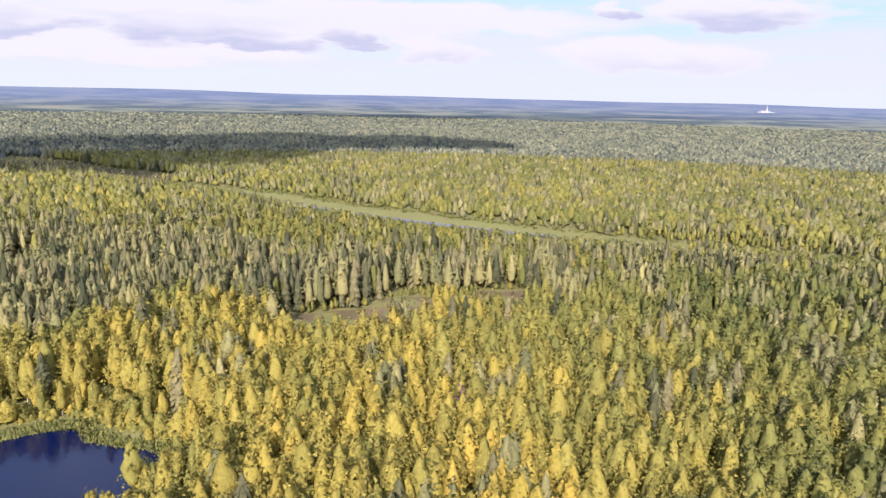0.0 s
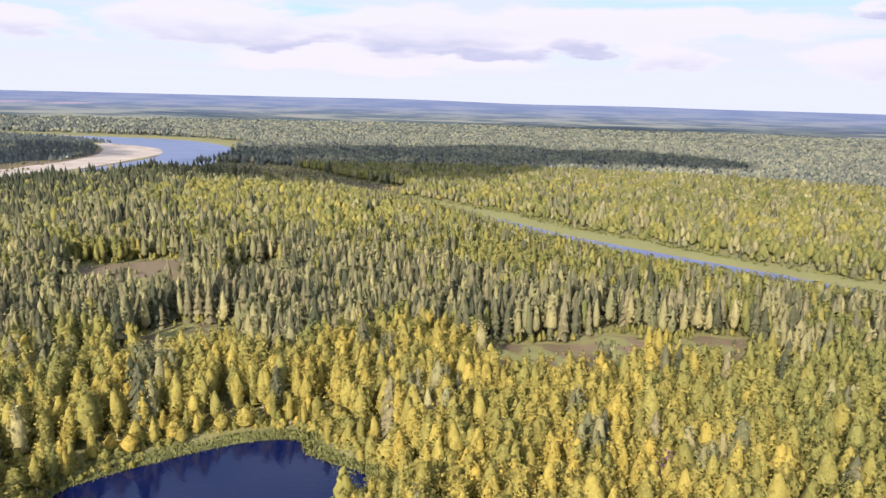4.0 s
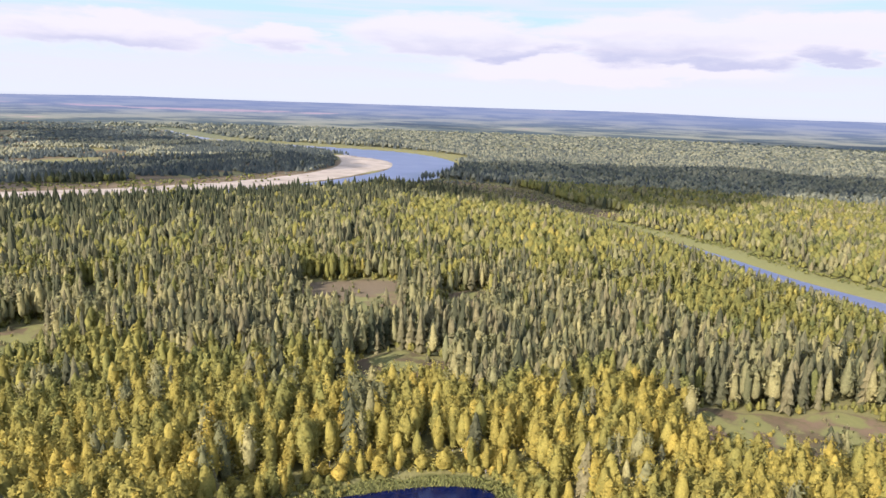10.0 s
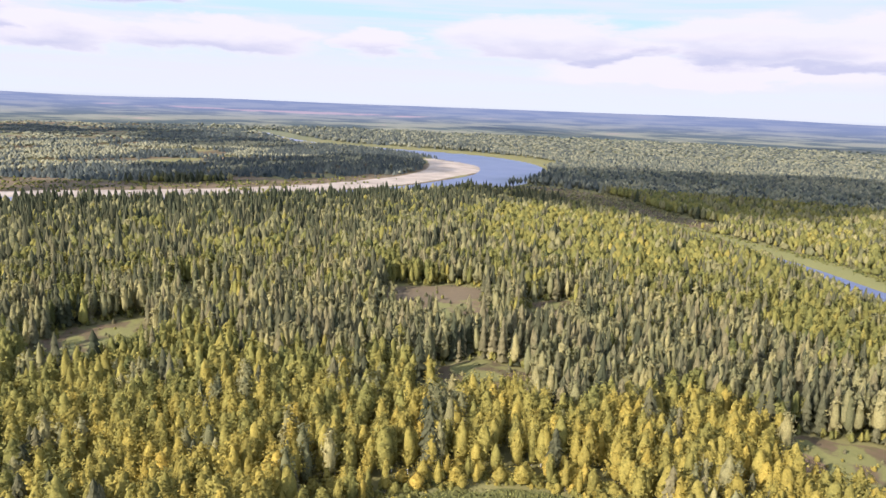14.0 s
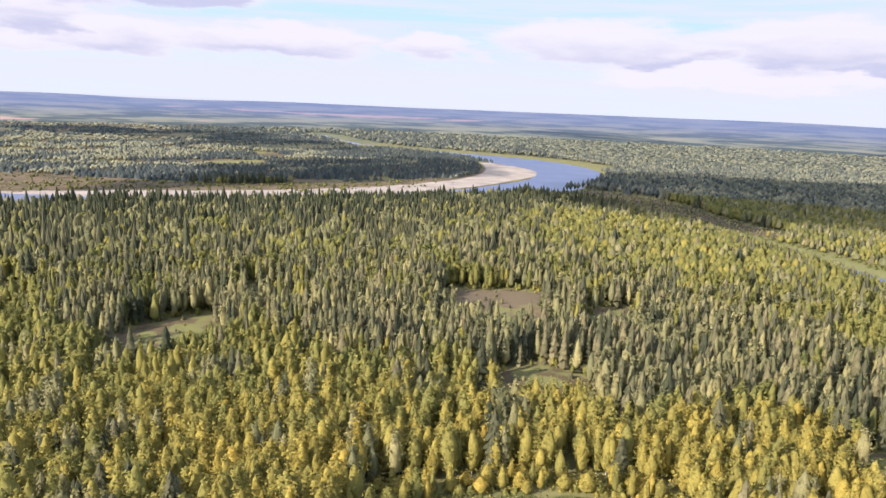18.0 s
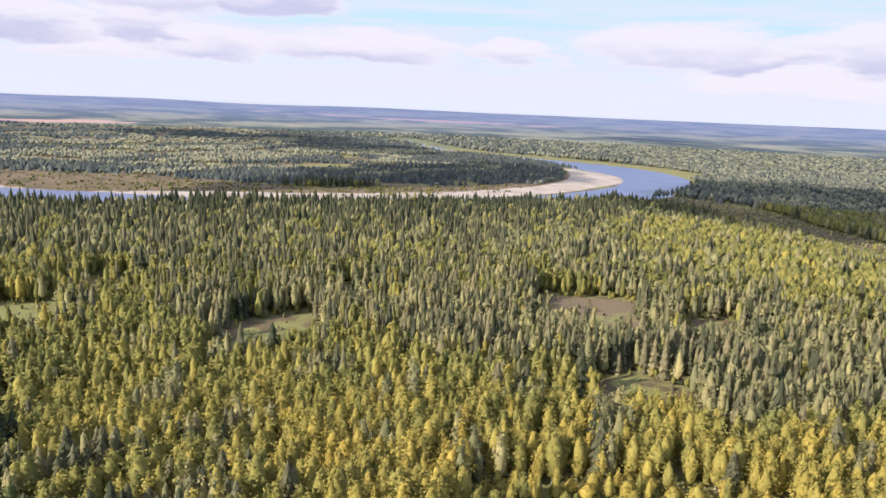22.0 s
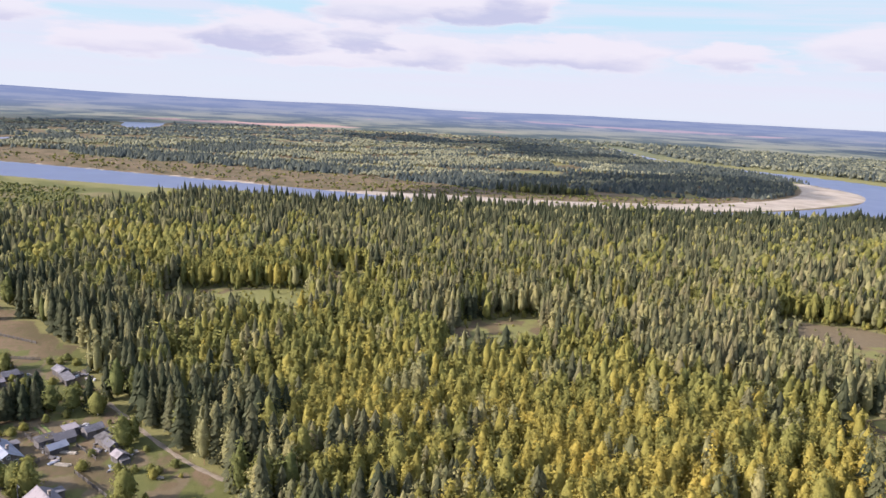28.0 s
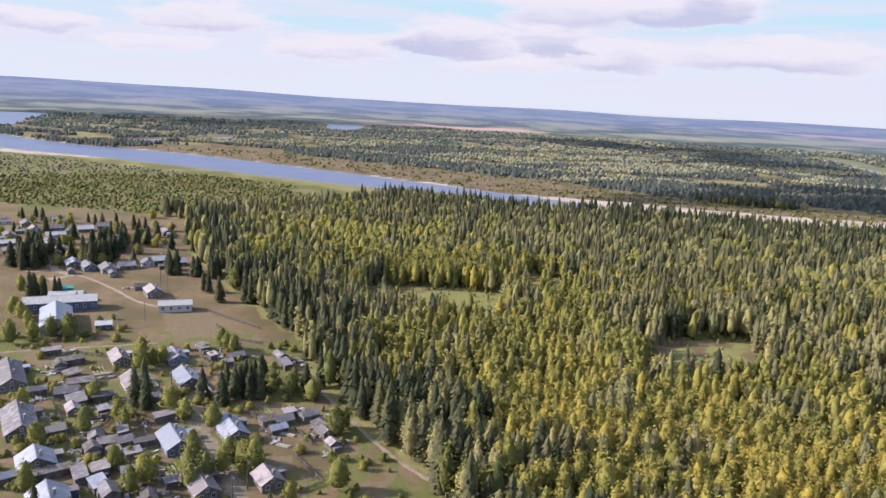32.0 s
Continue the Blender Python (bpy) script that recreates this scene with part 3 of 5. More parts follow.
def tufted(rng, size, trunk, wide, bulge, sharp, base, rough):
    """A tree whose crown is a lumpy body under many small tufts of leaves, gathered in clumps."""
    seg, rings, leaves, grain = size
    t = Tpl()
    if trunk:
        t.stem(0.85, 0.010, 4, rng.uniform(-0.02, 0.02))
    radius = lambda q: wide * max(math.sin(math.pi * min(max(q, 0.0), 1.0) ** bulge), 0.0) ** sharp + 0.004
    t.hull(rng, radius, base, 0.985, seg, rings, rough, 0.70 if leaves > 9 else 0.95)
    clumps = []
    for _ in range(max(4, leaves // 8)):
        q, a = rng.betavariate(1.5, 1.35), rng.uniform(0, 6.283)
        clumps.append((q, a, radius(q) * rng.uniform(0.80, 1.05)))
    for i in range(leaves):
        q, a, r = clumps[i % len(clumps)]
        c = Vector((math.cos(a) * r, math.sin(a) * r, base + (1.0 - base) * q))
        off = Vector((rng.gauss(0, 1), rng.gauss(0, 1), rng.gauss(0, 1.3))) * min(wide, 0.19) * 0.24
        t.leaf(rng, c + off, Vector((math.cos(a), math.sin(a), (q - 0.35) * 1.2)) + off.normalized() * 0.55, rng.uniform(0.6, 1.35) * grain)
    return t.arrays()


def birch_shape(rng, size, trunk=True):
    return tufted(rng, size, trunk, rng.uniform(0.160, 0.205), rng.uniform(0.62, 0.88), 0.66, rng.uniform(0.03, 0.14), 0.20)


def pine_shape(rng, size, trunk=True):
    return tufted(rng, size, trunk, rng.uniform(0.135, 0.165), rng.uniform(0.55, 0.75), 0.68, rng.uniform(0.06, 0.20), 0.18)


def spruce_shape(rng, size, trunk=True):
    tiers, fronds = size
    t = Tpl()
    if trunk:
        t.stem(0.7, 0.011)
    wide = rng.uniform(0.170, 0.210)
    t.hull(rng, lambda q: wide * (1 - q) ** 0.75 + 0.004, 0.08, 0.97, 5 if tiers > 6 else 4, 3 if tiers > 6 else 2, 0.12, 0.72)
    for k in range(tiers):
        h = 0.10 + 0.86 * (k + rng.uniform(-0.2, 0.2)) / tiers
        r = wide * min(1.0, 0.72 + h * 2.2) * max(1 - h, 0.02) ** 0.64 * rng.uniform(0.88, 1.12) + 0.008
        step = 0.86 / tiers
        a0 = rng.uniform(0, 6.28)
        for j in range(fronds):
            a = a0 + j * 6.283 / fronds + rng.uniform(-0.2, 0.2)
            w = 3.1 / fronds
            q = r * rng.uniform(0.85, 1.15)
            drop = step * rng.uniform(0.2, 0.7)
            pts = [(0, 0, h + step * 1.3)] + [(math.cos(a + s) * q * f, math.sin(a + s) * q * f, h - drop * e) for s, f, e in ((-w, 0.78, 0.2), (-w * 0.4, 1.0, 1.0), (w * 0.4, 1.0, 1.0), (w, 0.78, 0.2))]
            nor = [Vector((math.cos(a + s), math.sin(a + s), 0.62)) + Vector((rng.gauss(0, 0.18), rng.gauss(0, 0.18), rng.gauss(0, 0.2))) for s in (0, -w, -w * 0.4, w * 0.4, w)]
            t.add(pts, nor, [(0, 1, 2), (0, 2, 3), (0, 3, 4)] if tiers > 6 else [(0, 1, 3), (0, 3, 4)])
    return t.arrays()


def far_shape(rng, kind):
    t = Tpl()
    if kind == "spruce":
        seg = 5
        ring = [(math.cos(k * 1.2566) * 0.17 * rng.uniform(0.8, 1.2), math.sin(k * 1.2566) * 0.17 * rng.uniform(0.8, 1.2), 0.05) for k in range(seg)]
        t.add(ring + [(0, 0, 1.0)], [(p[0], p[1], 0.14) for p in ring] + [(0, 0, 1)], [(k, (k + 1) % seg, seg) for k in range(seg)])
    else:
        t.hull(rng, lambda q: 0.19, 0.1, 1.0, 4, 1, 0.15)
    return t.arrays()


def bush_shape(rng, size, trunk=True):
    return tufted(rng, size, trunk, rng.uniform(0.26, 0.34), rng.uniform(0.62, 0.85), 0.62, rng.uniform(0.04, 0.12), 0.20)


SHAPES = {"bush": bush_shape, "birch": birch_shape, "spruce": spruce_shape, "pine": pine_shape}
LEVELS = {"birch": [(7, 5, 220, 0.0270), (5, 3, 56, 0.043), (4, 2, 8, 0.068)], "spruce": [(12, 7), (6, 4), (2, 4)], "pine": [(7, 5, 200, 0.0245), (5, 3, 54, 0.040), (4, 2, 8, 0.063)],
          "bush": [(9, 6, 300, 0.036)]}


def shapes(kind, level, count):
    rng = random.Random(hash_of(kind) * 10 + level)
    if level == 3:
        return [far_shape(rng, kind) for _ in range(count)]
    return [SHAPES[kind](rng, LEVELS[kind][level], level < 1) for _ in range(count)]


def hash_of(text):
    return sum((i + 1) * ord(c) for i, c in enumerate(text))


# which tree stands where
BIRCH_WOOD = smooth_line([(240, 285), (192, 288), (145, 292), (95, 283), (53, 262), (16, 264), (-36, 240), (-56, 236), (-71, 243), (-97, 225), (-100, 197), (-128, 205), (-160, 192), (-190, 195),
                          (-214, 167), (-250, 166), (-272, 148), (-288, 110), (-322, 90), (-320, 40), (-300, 5), (-262, -8), (-200, 18), (-165, 30), (-120, 60), (0, 60), (240, 60)], 3, True)
CONIFERS = smooth_line([(-345, 175), (-287, 213), (-230, 250), (-190, 285), (-177, 319), (-138, 331), (-99, 333), (-50, 318), (0, 312), (45, 305), (45, 280), (16, 270), (-36, 246), (-56, 242), (-71, 248),
                        (-102, 232), (-107, 202), (-128, 210), (-160, 198), (-190, 200), (-214, 172), (-250, 171), (-278, 152), (-310, 150)], 3, True)
WEST_BIRCH = smooth_line([(-545, -75), (-560, -20), (-530, 50), (-480, 90), (-420, 120), (-345, 120), (-330, 60), (-340, 0), (-400, -40), (-470, -75)], 3, True)
LIGHT_STRIP = smooth_line([(-440, 560), (-350, 600), (-281, 617), (-208, 571), (-54, 429), (30, 385), (30, 325), (-63, 335), (-168, 376), (-266, 407), (-350, 450)], 3, True)


def mixture(x, y):
    """For each spot: how dense the wood is, and the shares of birch, spruce and pine, the birches' tint and the height."""
    w1, w2, w3 = wobble(x, y, 60, 21), wobble(x, y, 24, 22), wobble(x, y, 170, 23)
    near = np.clip(0.5 - (poly_gap(x, y, BIRCH_WOOD) + 5 * w2) / 10, 0, 1)
    river = line_gap(x, y, RIVER)
    side = (x + 0.95 * y > 560) | (x * 0.85 + y > 470)       # beyond the side channel
    birch = np.clip(0.38 + 0.30 * w1 + 0.30 * w2 + 0.2 * w3, 0.06, 0.9)
    spruce = np.clip(0.42 - 0.25 * w1 + 0.25 * wobble(x, y, 40, 27), 0.05, 0.9) * (1 - 0.6 * birch)
    tint = 0.22 + 0.08 * w2 + 0 * x
    # light strip towards the channel, solid conifers behind the near birches
    strip = np.clip(0.5 - (poly_gap(x, y, LIGHT_STRIP) + 14 * w2) / 45, 0, 1)
    birch, spruce = birch + 0.42 * strip, spruce - 0.3 * strip
    tint = tint + 0.04 * strip
    west = np.clip(0.5 - (poly_gap(x, y, WEST_BIRCH) + 14 * w2) / 30, 0, 1)
    birch, spruce, tint = birch + 0.40 * west, spruce - 0.22 * west, tint + 0.06 * west
    solid = np.clip(0.5 - (poly_gap(x, y, CONIFERS) + 6 * w2) / 12, 0, 1)
    birch, spruce = birch * (1 - 0.86 * solid), spruce * (1 - solid) + solid * np.clip(0.42 + 0.3 * w1, 0.1, 0.8)
    wet = np.clip((-x - 320) / 120, 0, 1) * (1 - west)
    spruce, birch = spruce + 0.05 * wet, birch - 0.03 * wet
    # spruce belt along the near bank of the river, and along the village
    belt = np.clip(1 - (river - 30) / 190, 0, 1) * (x > -800) * (x < -380) * (river > 0) * (y < 700)
    belt = np.maximum(belt, np.clip(1.3 - np.abs(poly_gap(x, y, VILLAGE) - 14) / np.where(x > -260, 32, 22), 0, 1) * (y > -110) * np.clip(0.72 + 0.45 * wobble(x, y, 30, 65), 0, 1))
    birch, spruce = birch * (1 - 0.7 * belt), spruce + 0.28 * belt
    # beyond the channel: light mixed wood
    birch, spruce, tint = np.where(side, 0.66 + 0.2 * w1, birch), np.where(side, 0.10 - 0.08 * w1, spruce), np.where(side, 0.23 + 0.07 * w3 + 0.05 * w2, tint)
    # over the river: dark spruce with light bands
    over = (river_side(x, y) > 0) & (river > 0)
    band = -36.5 + 40 * np.sin(river_side(x, y) / 55.0 + 1.1 * wobble(x, y, 330, 51) + 2.2)
    for cx, cy, rx, ry, turn in ((-1235, 780, 55, 400, 4), (-1130, 480, 40, 130, 8), (-1190, 260, 32, 130, 10), (-850, 575, 14, 60, 10), (-1330, 420, 60, 260, 14), (-960, 330, 16, 110, 15), (-1450, -60, 70, 200, 20), (-1600, 560, 90, 330, 14)):
        band = np.maximum(band, -ellipse_gap(x, y, cx, cy, rx * 1.2, ry, turn) + 9 * w2)
    birch = np.where(over, np.where(band > 0, 0.9, 0.08), birch)
    spruce = np.where(over, np.where(band > 0, 0.06, 0.86), spruce)
    tint = np.where(over, np.where(band > 0, 0.36, 0.14) + 0.08 * w2, tint)
    birch = np.where(near > 0, birch * (1 - near) + near * (0.93 - 0.10 * (w1 > 0.6) - 0.16 * np.clip((x - 40) / 80, 0, 1)) * (1 - 0.6 * belt), birch)
    spruce = np.where(near > 0, spruce * (1 - near) + near * (0.03 + 0.5 * belt), spruce)
    tint = tint * (1 - near) + near * (0.33 + 0.14 * np.clip((x + 235) / 150, 0, 1) - 0.32 * np.clip((x - 10) / 90, 0, 1) + 0.06 * w1 + 0.05 * w3)
    edge = np.clip(1 - poly_gap(x, y, VILLAGE) / 85, 0, 1) * (y > -110) * (x > -420)       # greener towards the village
    tint, spruce, birch = tint - 0.13 * edge, spruce + 0.05 * edge, birch - 0.10 * edge
    return np.clip(birch, 0.03, 1), np.clip(spruce, 0.03, 1), tint, belt, near, over


def openness(x, y):
    """Above 0 where trees may stand: metres from water, the village and open land."""
    g = np.where(np.hypot(x + 88, y - 130) < 60, 99.0, water_gap(x, y) - 2.5)
    g = np.minimum(g, poly_gap(x, y, VILLAGE) + 3 * wobble(x, y, 25, 6) - 2)
    g = np.minimum(g, line_gap(x, y, MEADOW) - 2)
    g = np.minimum(g, poly_gap(x, y, BAR) - 12)
    g = np.minimum(g, poly_gap(x, y, SPIT) - 4)
    g = np.minimum(g, poly_gap(x, y, BANK) - 1)
    g = np.minimum(g, poly_gap(x, y, FAR_BAR) - 10)
    g = np.minimum(g, line_gap(x, y, CREEK) - 22)
    g = np.minimum(g, line_gap(x, y, BEND) - 40)
    g = np.minimum(g, poly_gap(x, y, LAKE) - np.where(y > 140, 5.0, 2.0))
    d = river_side(x, y)
    lanes = np.sin(d / 34.0 + 1.6 * wobble(x, y, 330, 51)) + 0.7 * wobble(x, y, 120, 52)
    g = np.where(d > 0, np.minimum(g, 20 * (lanes + np.where((d < 330) & (y > 80), 1.3, 0.6))), g)
    bank = np.where((x < -660) & (d < 0), line_gap(x, y, RIVER) - 60, 99.0)
    return np.minimum(g, bank)


def stand(r0, r1, step, seed):
    """Tree places on a jittered grid between two distances, within the seen sector and a little past it."""
    rng = np.random.RandomState(seed)
    lo, hi = -r1 - step, r1 + step
    gx, gy = np.meshgrid(np.arange(lo, hi, step), np.arange(lo, hi, step))
    x = gx.ravel() + rng.uniform(-0.46, 0.46, gx.size) * step
    y = gy.ravel() + rng.uniform(-0.46, 0.46, gx.size) * step
    r = np.hypot(x, y)
    a = np.degrees(np.arctan2(-x, y))
    seen = (a > -40) & (a < 119) if r1 > 100 else (a > -200)
    keep = (r >= r0) & (r < r1) & seen
    x, y = x[keep], y[keep]
    gap = openness(x, y)
    thin = np.where((poly_gap(x, y, MARSH) < 0) | (poly_gap(x, y, SCRUB) < 0), 1.1 + 0.5 * wobble(x, y, 45, 61), 1.0)
    thin = np.where(clearing_gap(x, y) < 1, 0.20, thin)
    thin = np.where(poly_gap(x, y, TAN) + 14 * wobble(x, y, 90, 7) < 4, 0.34 + 0.4 * wobble(x, y, 60, 62), thin)
    thin = thin * np.clip((2440 - np.hypot(x, y)) / 300, 0, 1)
    keep = (gap > 0) & (rng.uniform(0, 1, len(x)) < thin) & (rng.uniform(0, 1, len(x)) < 0.93 + 0.2 * wobble(x, y, 35, 41))
    return x[keep], y[keep], rng


class Wood:
    """Collects the trees of one kind into one mesh."""

    def __init__(self):
        self.v, self.f, self.m, self.t, self.nor, self.n = [], [], [], [], [], 0

    def plant(self, tpls, x, y, z, h, wide, tint, rng):
        pick = rng.randint(0, len(tpls), len(x))
        turn = rng.uniform(0, 6.283, len(x))
        for k, (v, f, m, nor) in enumerate(tpls):
            i = np.nonzero(pick == k)[0]
            if not len(i):
                continue
            c, s = np.cos(turn[i])[:, None], np.sin(turn[i])[:, None]
            sw = (h[i] * wide[i])[:, None]
            vx = (v[None, :, 0] * c - v[None, :, 1] * s) * sw + x[i][:, None]
            vy = (v[None, :, 0] * s + v[None, :, 1] * c) * sw + y[i][:, None]
            vz = v[None, :, 2] * h[i][:, None] + z[i][:, None]
            self.v.append(np.stack([vx, vy, vz], -1).reshape(-1, 3).astype(np.float32))
            self.nor.append(np.stack([nor[None, :, 0] * c - nor[None, :, 1] * s, nor[None, :, 0] * s + nor[None, :, 1] * c, np.repeat(nor[None, :, 2], len(i), 0)], -1).reshape(-1, 3))
            self.f.append((f[None] + (np.arange(len(i)) * len(v))[:, None, None] + self.n).reshape(-1, 3))
            self.m.append(np.tile(m, len(i)))
            self.t.append(np.repeat(tint[i], len(v)))
            self.n += len(i) * len(v)

    def mesh(self, name, mats):
        me = mesh_from(name, np.concatenate(self.v), np.concatenate(self.f), mats, np.concatenate(self.m), True)
        me.normals_split_custom_set_from_vertices(np.concatenate(self.nor))
        float_attr(me, "tint", np.concatenate(self.t))
        return me


KINDS = ("birch", "spruce", "pine")
woods = {k: Wood() for k in KINDS}
far_wood = Wood()
singles = {k: [] for k in KINDS}
SINGLE_MAX = {"birch": 230, "spruce": 200, "pine": 200}
RINGS = [(96, 240, 3.9, 0), (240, 450, 4.0, 1), (450, 900, 4.9, 2), (900, 1600, 7.4, 3), (1600, 2420, 12.5, 3), (0, 96, 4.4, 1)]


def plant_all():
    for seed, (r0, r1, step, level) in enumerate(RINGS):
        x, y, rng = stand(r0, r1, step, seed + 1)
        birch, spruce, tint, belt, near, over = mixture(x, y)
        u = 0.30 * rng.uniform(0, 1, len(x)) + 0.22 * wobble(x, y, 19, 81) + 0.24 * wobble(x, y, 48, 82)      # trees of one kind keep together
        u = (np.argsort(np.argsort(u)) + 0.5) / max(len(u), 1)
        kind = np.where(u < birch, 0, np.where(u < birch + spruce, 1, 2))
        scrub = poly_gap(x, y, SCRUB) < 0
        marsh = poly_gap(x, y, MARSH) < 0
        r = np.hypot(x, y)
        beyond = (x + 0.95 * y > 560) | (x * 0.85 + y > 470)
        grow = (1 - 0.24 * (1 - 0.4 * np.clip((-x - 480) / 150, 0, 1)) * np.clip((r - 350) / 400, 0, 1) * ~beyond * ~over) * np.where(over, 0.66, 1.0) * np.where(beyond & ~over, 0.72, 1.0) * np.where((r > 900) & (beyond | over), 0.72, 1.0) * np.where(r > 1600, 0.75, 1.0)
        tan = poly_gap(x, y, TAN) < 0
        cleared = clearing_gap(x, y) < 1
        lake, mead, chan = poly_gap(x, y, LAKE), line_gap(x, y, MEADOW), np.maximum(line_gap(x, y, CHANNEL), 0)
        low = np.where(scrub | marsh | tan, rng.uniform(0.10, 0.26, len(x)), 1.0) * np.where(lake < 14, rng.uniform(0.25, 0.75, len(x)), 1.0) * np.where(cleared, rng.uniform(0.05, 0.18, len(x)), 1.0)
        low = low * np.clip(0.45 + mead / 60, 0.45, 1.0)
        kind = np.where(marsh | tan | (lake < 12), 0, np.where(scrub, 2, kind))
        h = np.where(kind == 0, rng.normal(13.6, 1.5, len(x)), np.where(kind == 1, rng.normal(15.6, 2.3, len(x)) + 1.0 * belt, rng.normal(15.0, 1.5, len(x))))
        h = np.clip(h, 5, 22) * low * grow
        h = np.where(beyond, h, np.minimum(h, (6.0 + 0.2 * chan) * rng.uniform(0.85, 1.1, len(x))))
        wide = rng.uniform(0.88, 1.2, len(x)) * (1.0 if level < 2 else 1.12 if level == 2 else step / 5.0) / grow * np.where(low < 0.5, 2.6, 1.0)
        if level == 3:
            wide = wide * 0.85
        z = rise(r) - 0.1
        tt = np.where(kind == 0, tint + rng.normal(0, 0.06, len(x)) + 0.05 * wobble(x, y, 13, 83), rng.uniform(0.1, 0.9, len(x)))
        tt = np.where(kind == 1, tt * (1 - 0.8 * belt) * np.where(over, 0.4, 1.0), tt)
        tt = np.where((kind > 0) & ~over, tt * (1 - 0.25 * np.clip((-x - 300) / 120, 0, 1)), tt)      # darker conifers towards the river
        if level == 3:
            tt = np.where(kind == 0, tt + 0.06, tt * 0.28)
        tt = np.where(marsh, tt - 0.13 + 0.07 * wobble(x, y, 60, 68), tt)
        tt = np.clip(tt, 0.02, 0.98)
        for k, name in enumerate(KINDS):
            i = np.nonzero(kind == k)[0]
            if level == 0:
                order = i[np.argsort(np.hypot(x[i] + 25, y[i] + 5))]
                near_ones, i = order[:SINGLE_MAX[name]], order[SINGLE_MAX[name]:]
                singles[name] += [(x[j], y[j], z[j], h[j], wide[j], tt[j], rng.uniform(0, 6.28)) for j in near_ones]
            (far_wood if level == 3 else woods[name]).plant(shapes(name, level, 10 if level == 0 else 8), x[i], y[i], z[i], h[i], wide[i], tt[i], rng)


plant_all()


def lakeside():
    """Low willow bushes between the woods and the water."""
    rng = np.random.RandomState(91)
    ring = smooth_line(LAKE, 6, True)
    c = LAKE.mean(0)
    k = rng.randint(0, len(ring), 620)
    out = (ring[k] - c) / np.linalg.norm(ring[k] - c, axis=1)[:, None]
    far = np.where(ring[k][:, 1] > 140, rng.uniform(5.5, 13, len(k)), rng.uniform(1.5, 9, len(k)))
    p = ring[k] + out * far[:, None] + rng.normal(0, 0.8, (len(k), 2))
    h = rng.uniform(1.6, 4.6, len(k)) * np.clip(far / 9, 0.5, 1.1)
    woods["birch"].plant(shapes("birch", 1, 8), p[:, 0], p[:, 1], np.full(len(k), -0.9), h, rng.uniform(2.2, 3.4, len(k)), np.clip(rng.normal(0.34, 0.1, len(k)), 0.05, 0.6), rng)


lakeside()


def riverside():
    """Low willow scrub along the meadow by the side channel, and on the grassland beyond the river."""
    rng = np.random.RandomState(93)
    k = rng.randint(0, len(MEADOW) - 1, 700)
    step = MEADOW[k + 1, :2] - MEADOW[k, :2]
    across = np.stack([-step[:, 1], step[:, 0]], -1) / np.linalg.norm(step, axis=1)[:, None]
    across = across * np.sign(across[:, 1:])
    p = MEADOW[k, :2] + step * rng.uniform(0, 1, (len(k), 1)) + across * (MEADOW[k, 2] * rng.beta(3.0, 1.2, len(k)) * 1.25)[:, None]
    q = rng.uniform((-1250, -250), (-640, 720), (6500, 2))
    q = q[(poly_gap(q[:, 0], q[:, 1], TAN) < -4) & (wobble(q[:, 0], q[:, 1], 40, 95) + 0.7 * wobble(q[:, 0], q[:, 1], 130, 96) > 0.0) & (water_gap(q[:, 0], q[:, 1]) > 18)]
    p = np.concatenate([p, q])
    h = np.concatenate([rng.uniform(0.7, 2.2, len(k)), rng.uniform(1.2, 3.6, len(q))])
    woods["birch"].plant(shapes("birch", 2, 8), p[:, 0], p[:, 1], np.full(len(p), -0.15) + rise(np.hypot(p[:, 0], p[:, 1])), h, rng.uniform(2.6, 4.2, len(p)), np.clip(rng.normal(0.13, 0.07, len(p)), 0.03, 0.4), rng)




def glade_edges():
    """Bushes and young birches where the woods meet the clearings."""
    rng = np.random.RandomState(97)
    p = np.concatenate([rng.uniform((cx - 60, cy - 70), (cx + 60, cy + 50), (900, 2)) for cx, cy, _, _, _ in CLEARINGS])
    gap = clearing_gap(p[:, 0], p[:, 1])
    p = p[(gap > 0.5) & (gap < 6) & (poly_gap(p[:, 0], p[:, 1], VILLAGE) > 4)]
    h = rng.uniform(1.5, 4.5, len(p))
    woods["birch"].plant(shapes("birch", 1, 8), p[:, 0], p[:, 1], np.full(len(p), -0.2), h, rng.uniform(1.5, 2.2, len(p)), np.clip(rng.normal(0.26, 0.12, len(p)), 0.03, 0.6), rng)


riverside()
glade_edges()
tagged(new("far_forest", far_wood.mesh("far_forest", [far_mat])), "haze-tinted green mixed forest stretching far beyond the river", "forest", kind="stuff")
WOOD_LABEL = {"birch": "dense autumn birch and aspen woods turning yellow", "spruce": "dense dark green spruce forest with pointed tops", "pine": "grey-green pine forest with rounded crowns"}
for k in KINDS:
    ob = new(k + "_forest", woods[k].mesh(k + "_forest", [leaf_mats[k][1], bark_mats[k]]))
    tagged(ob, WOOD_LABEL[k], "forest", kind="stuff")

TREE_LABEL = {"bush": "round leafy green garden tree beside wooden houses", "birch": "slender birch with yellow-green autumn leaves", "spruce": "pointed dark green spruce with drooping branches", "pine": "grey-green pine with rounded crown and bare lower trunk"}


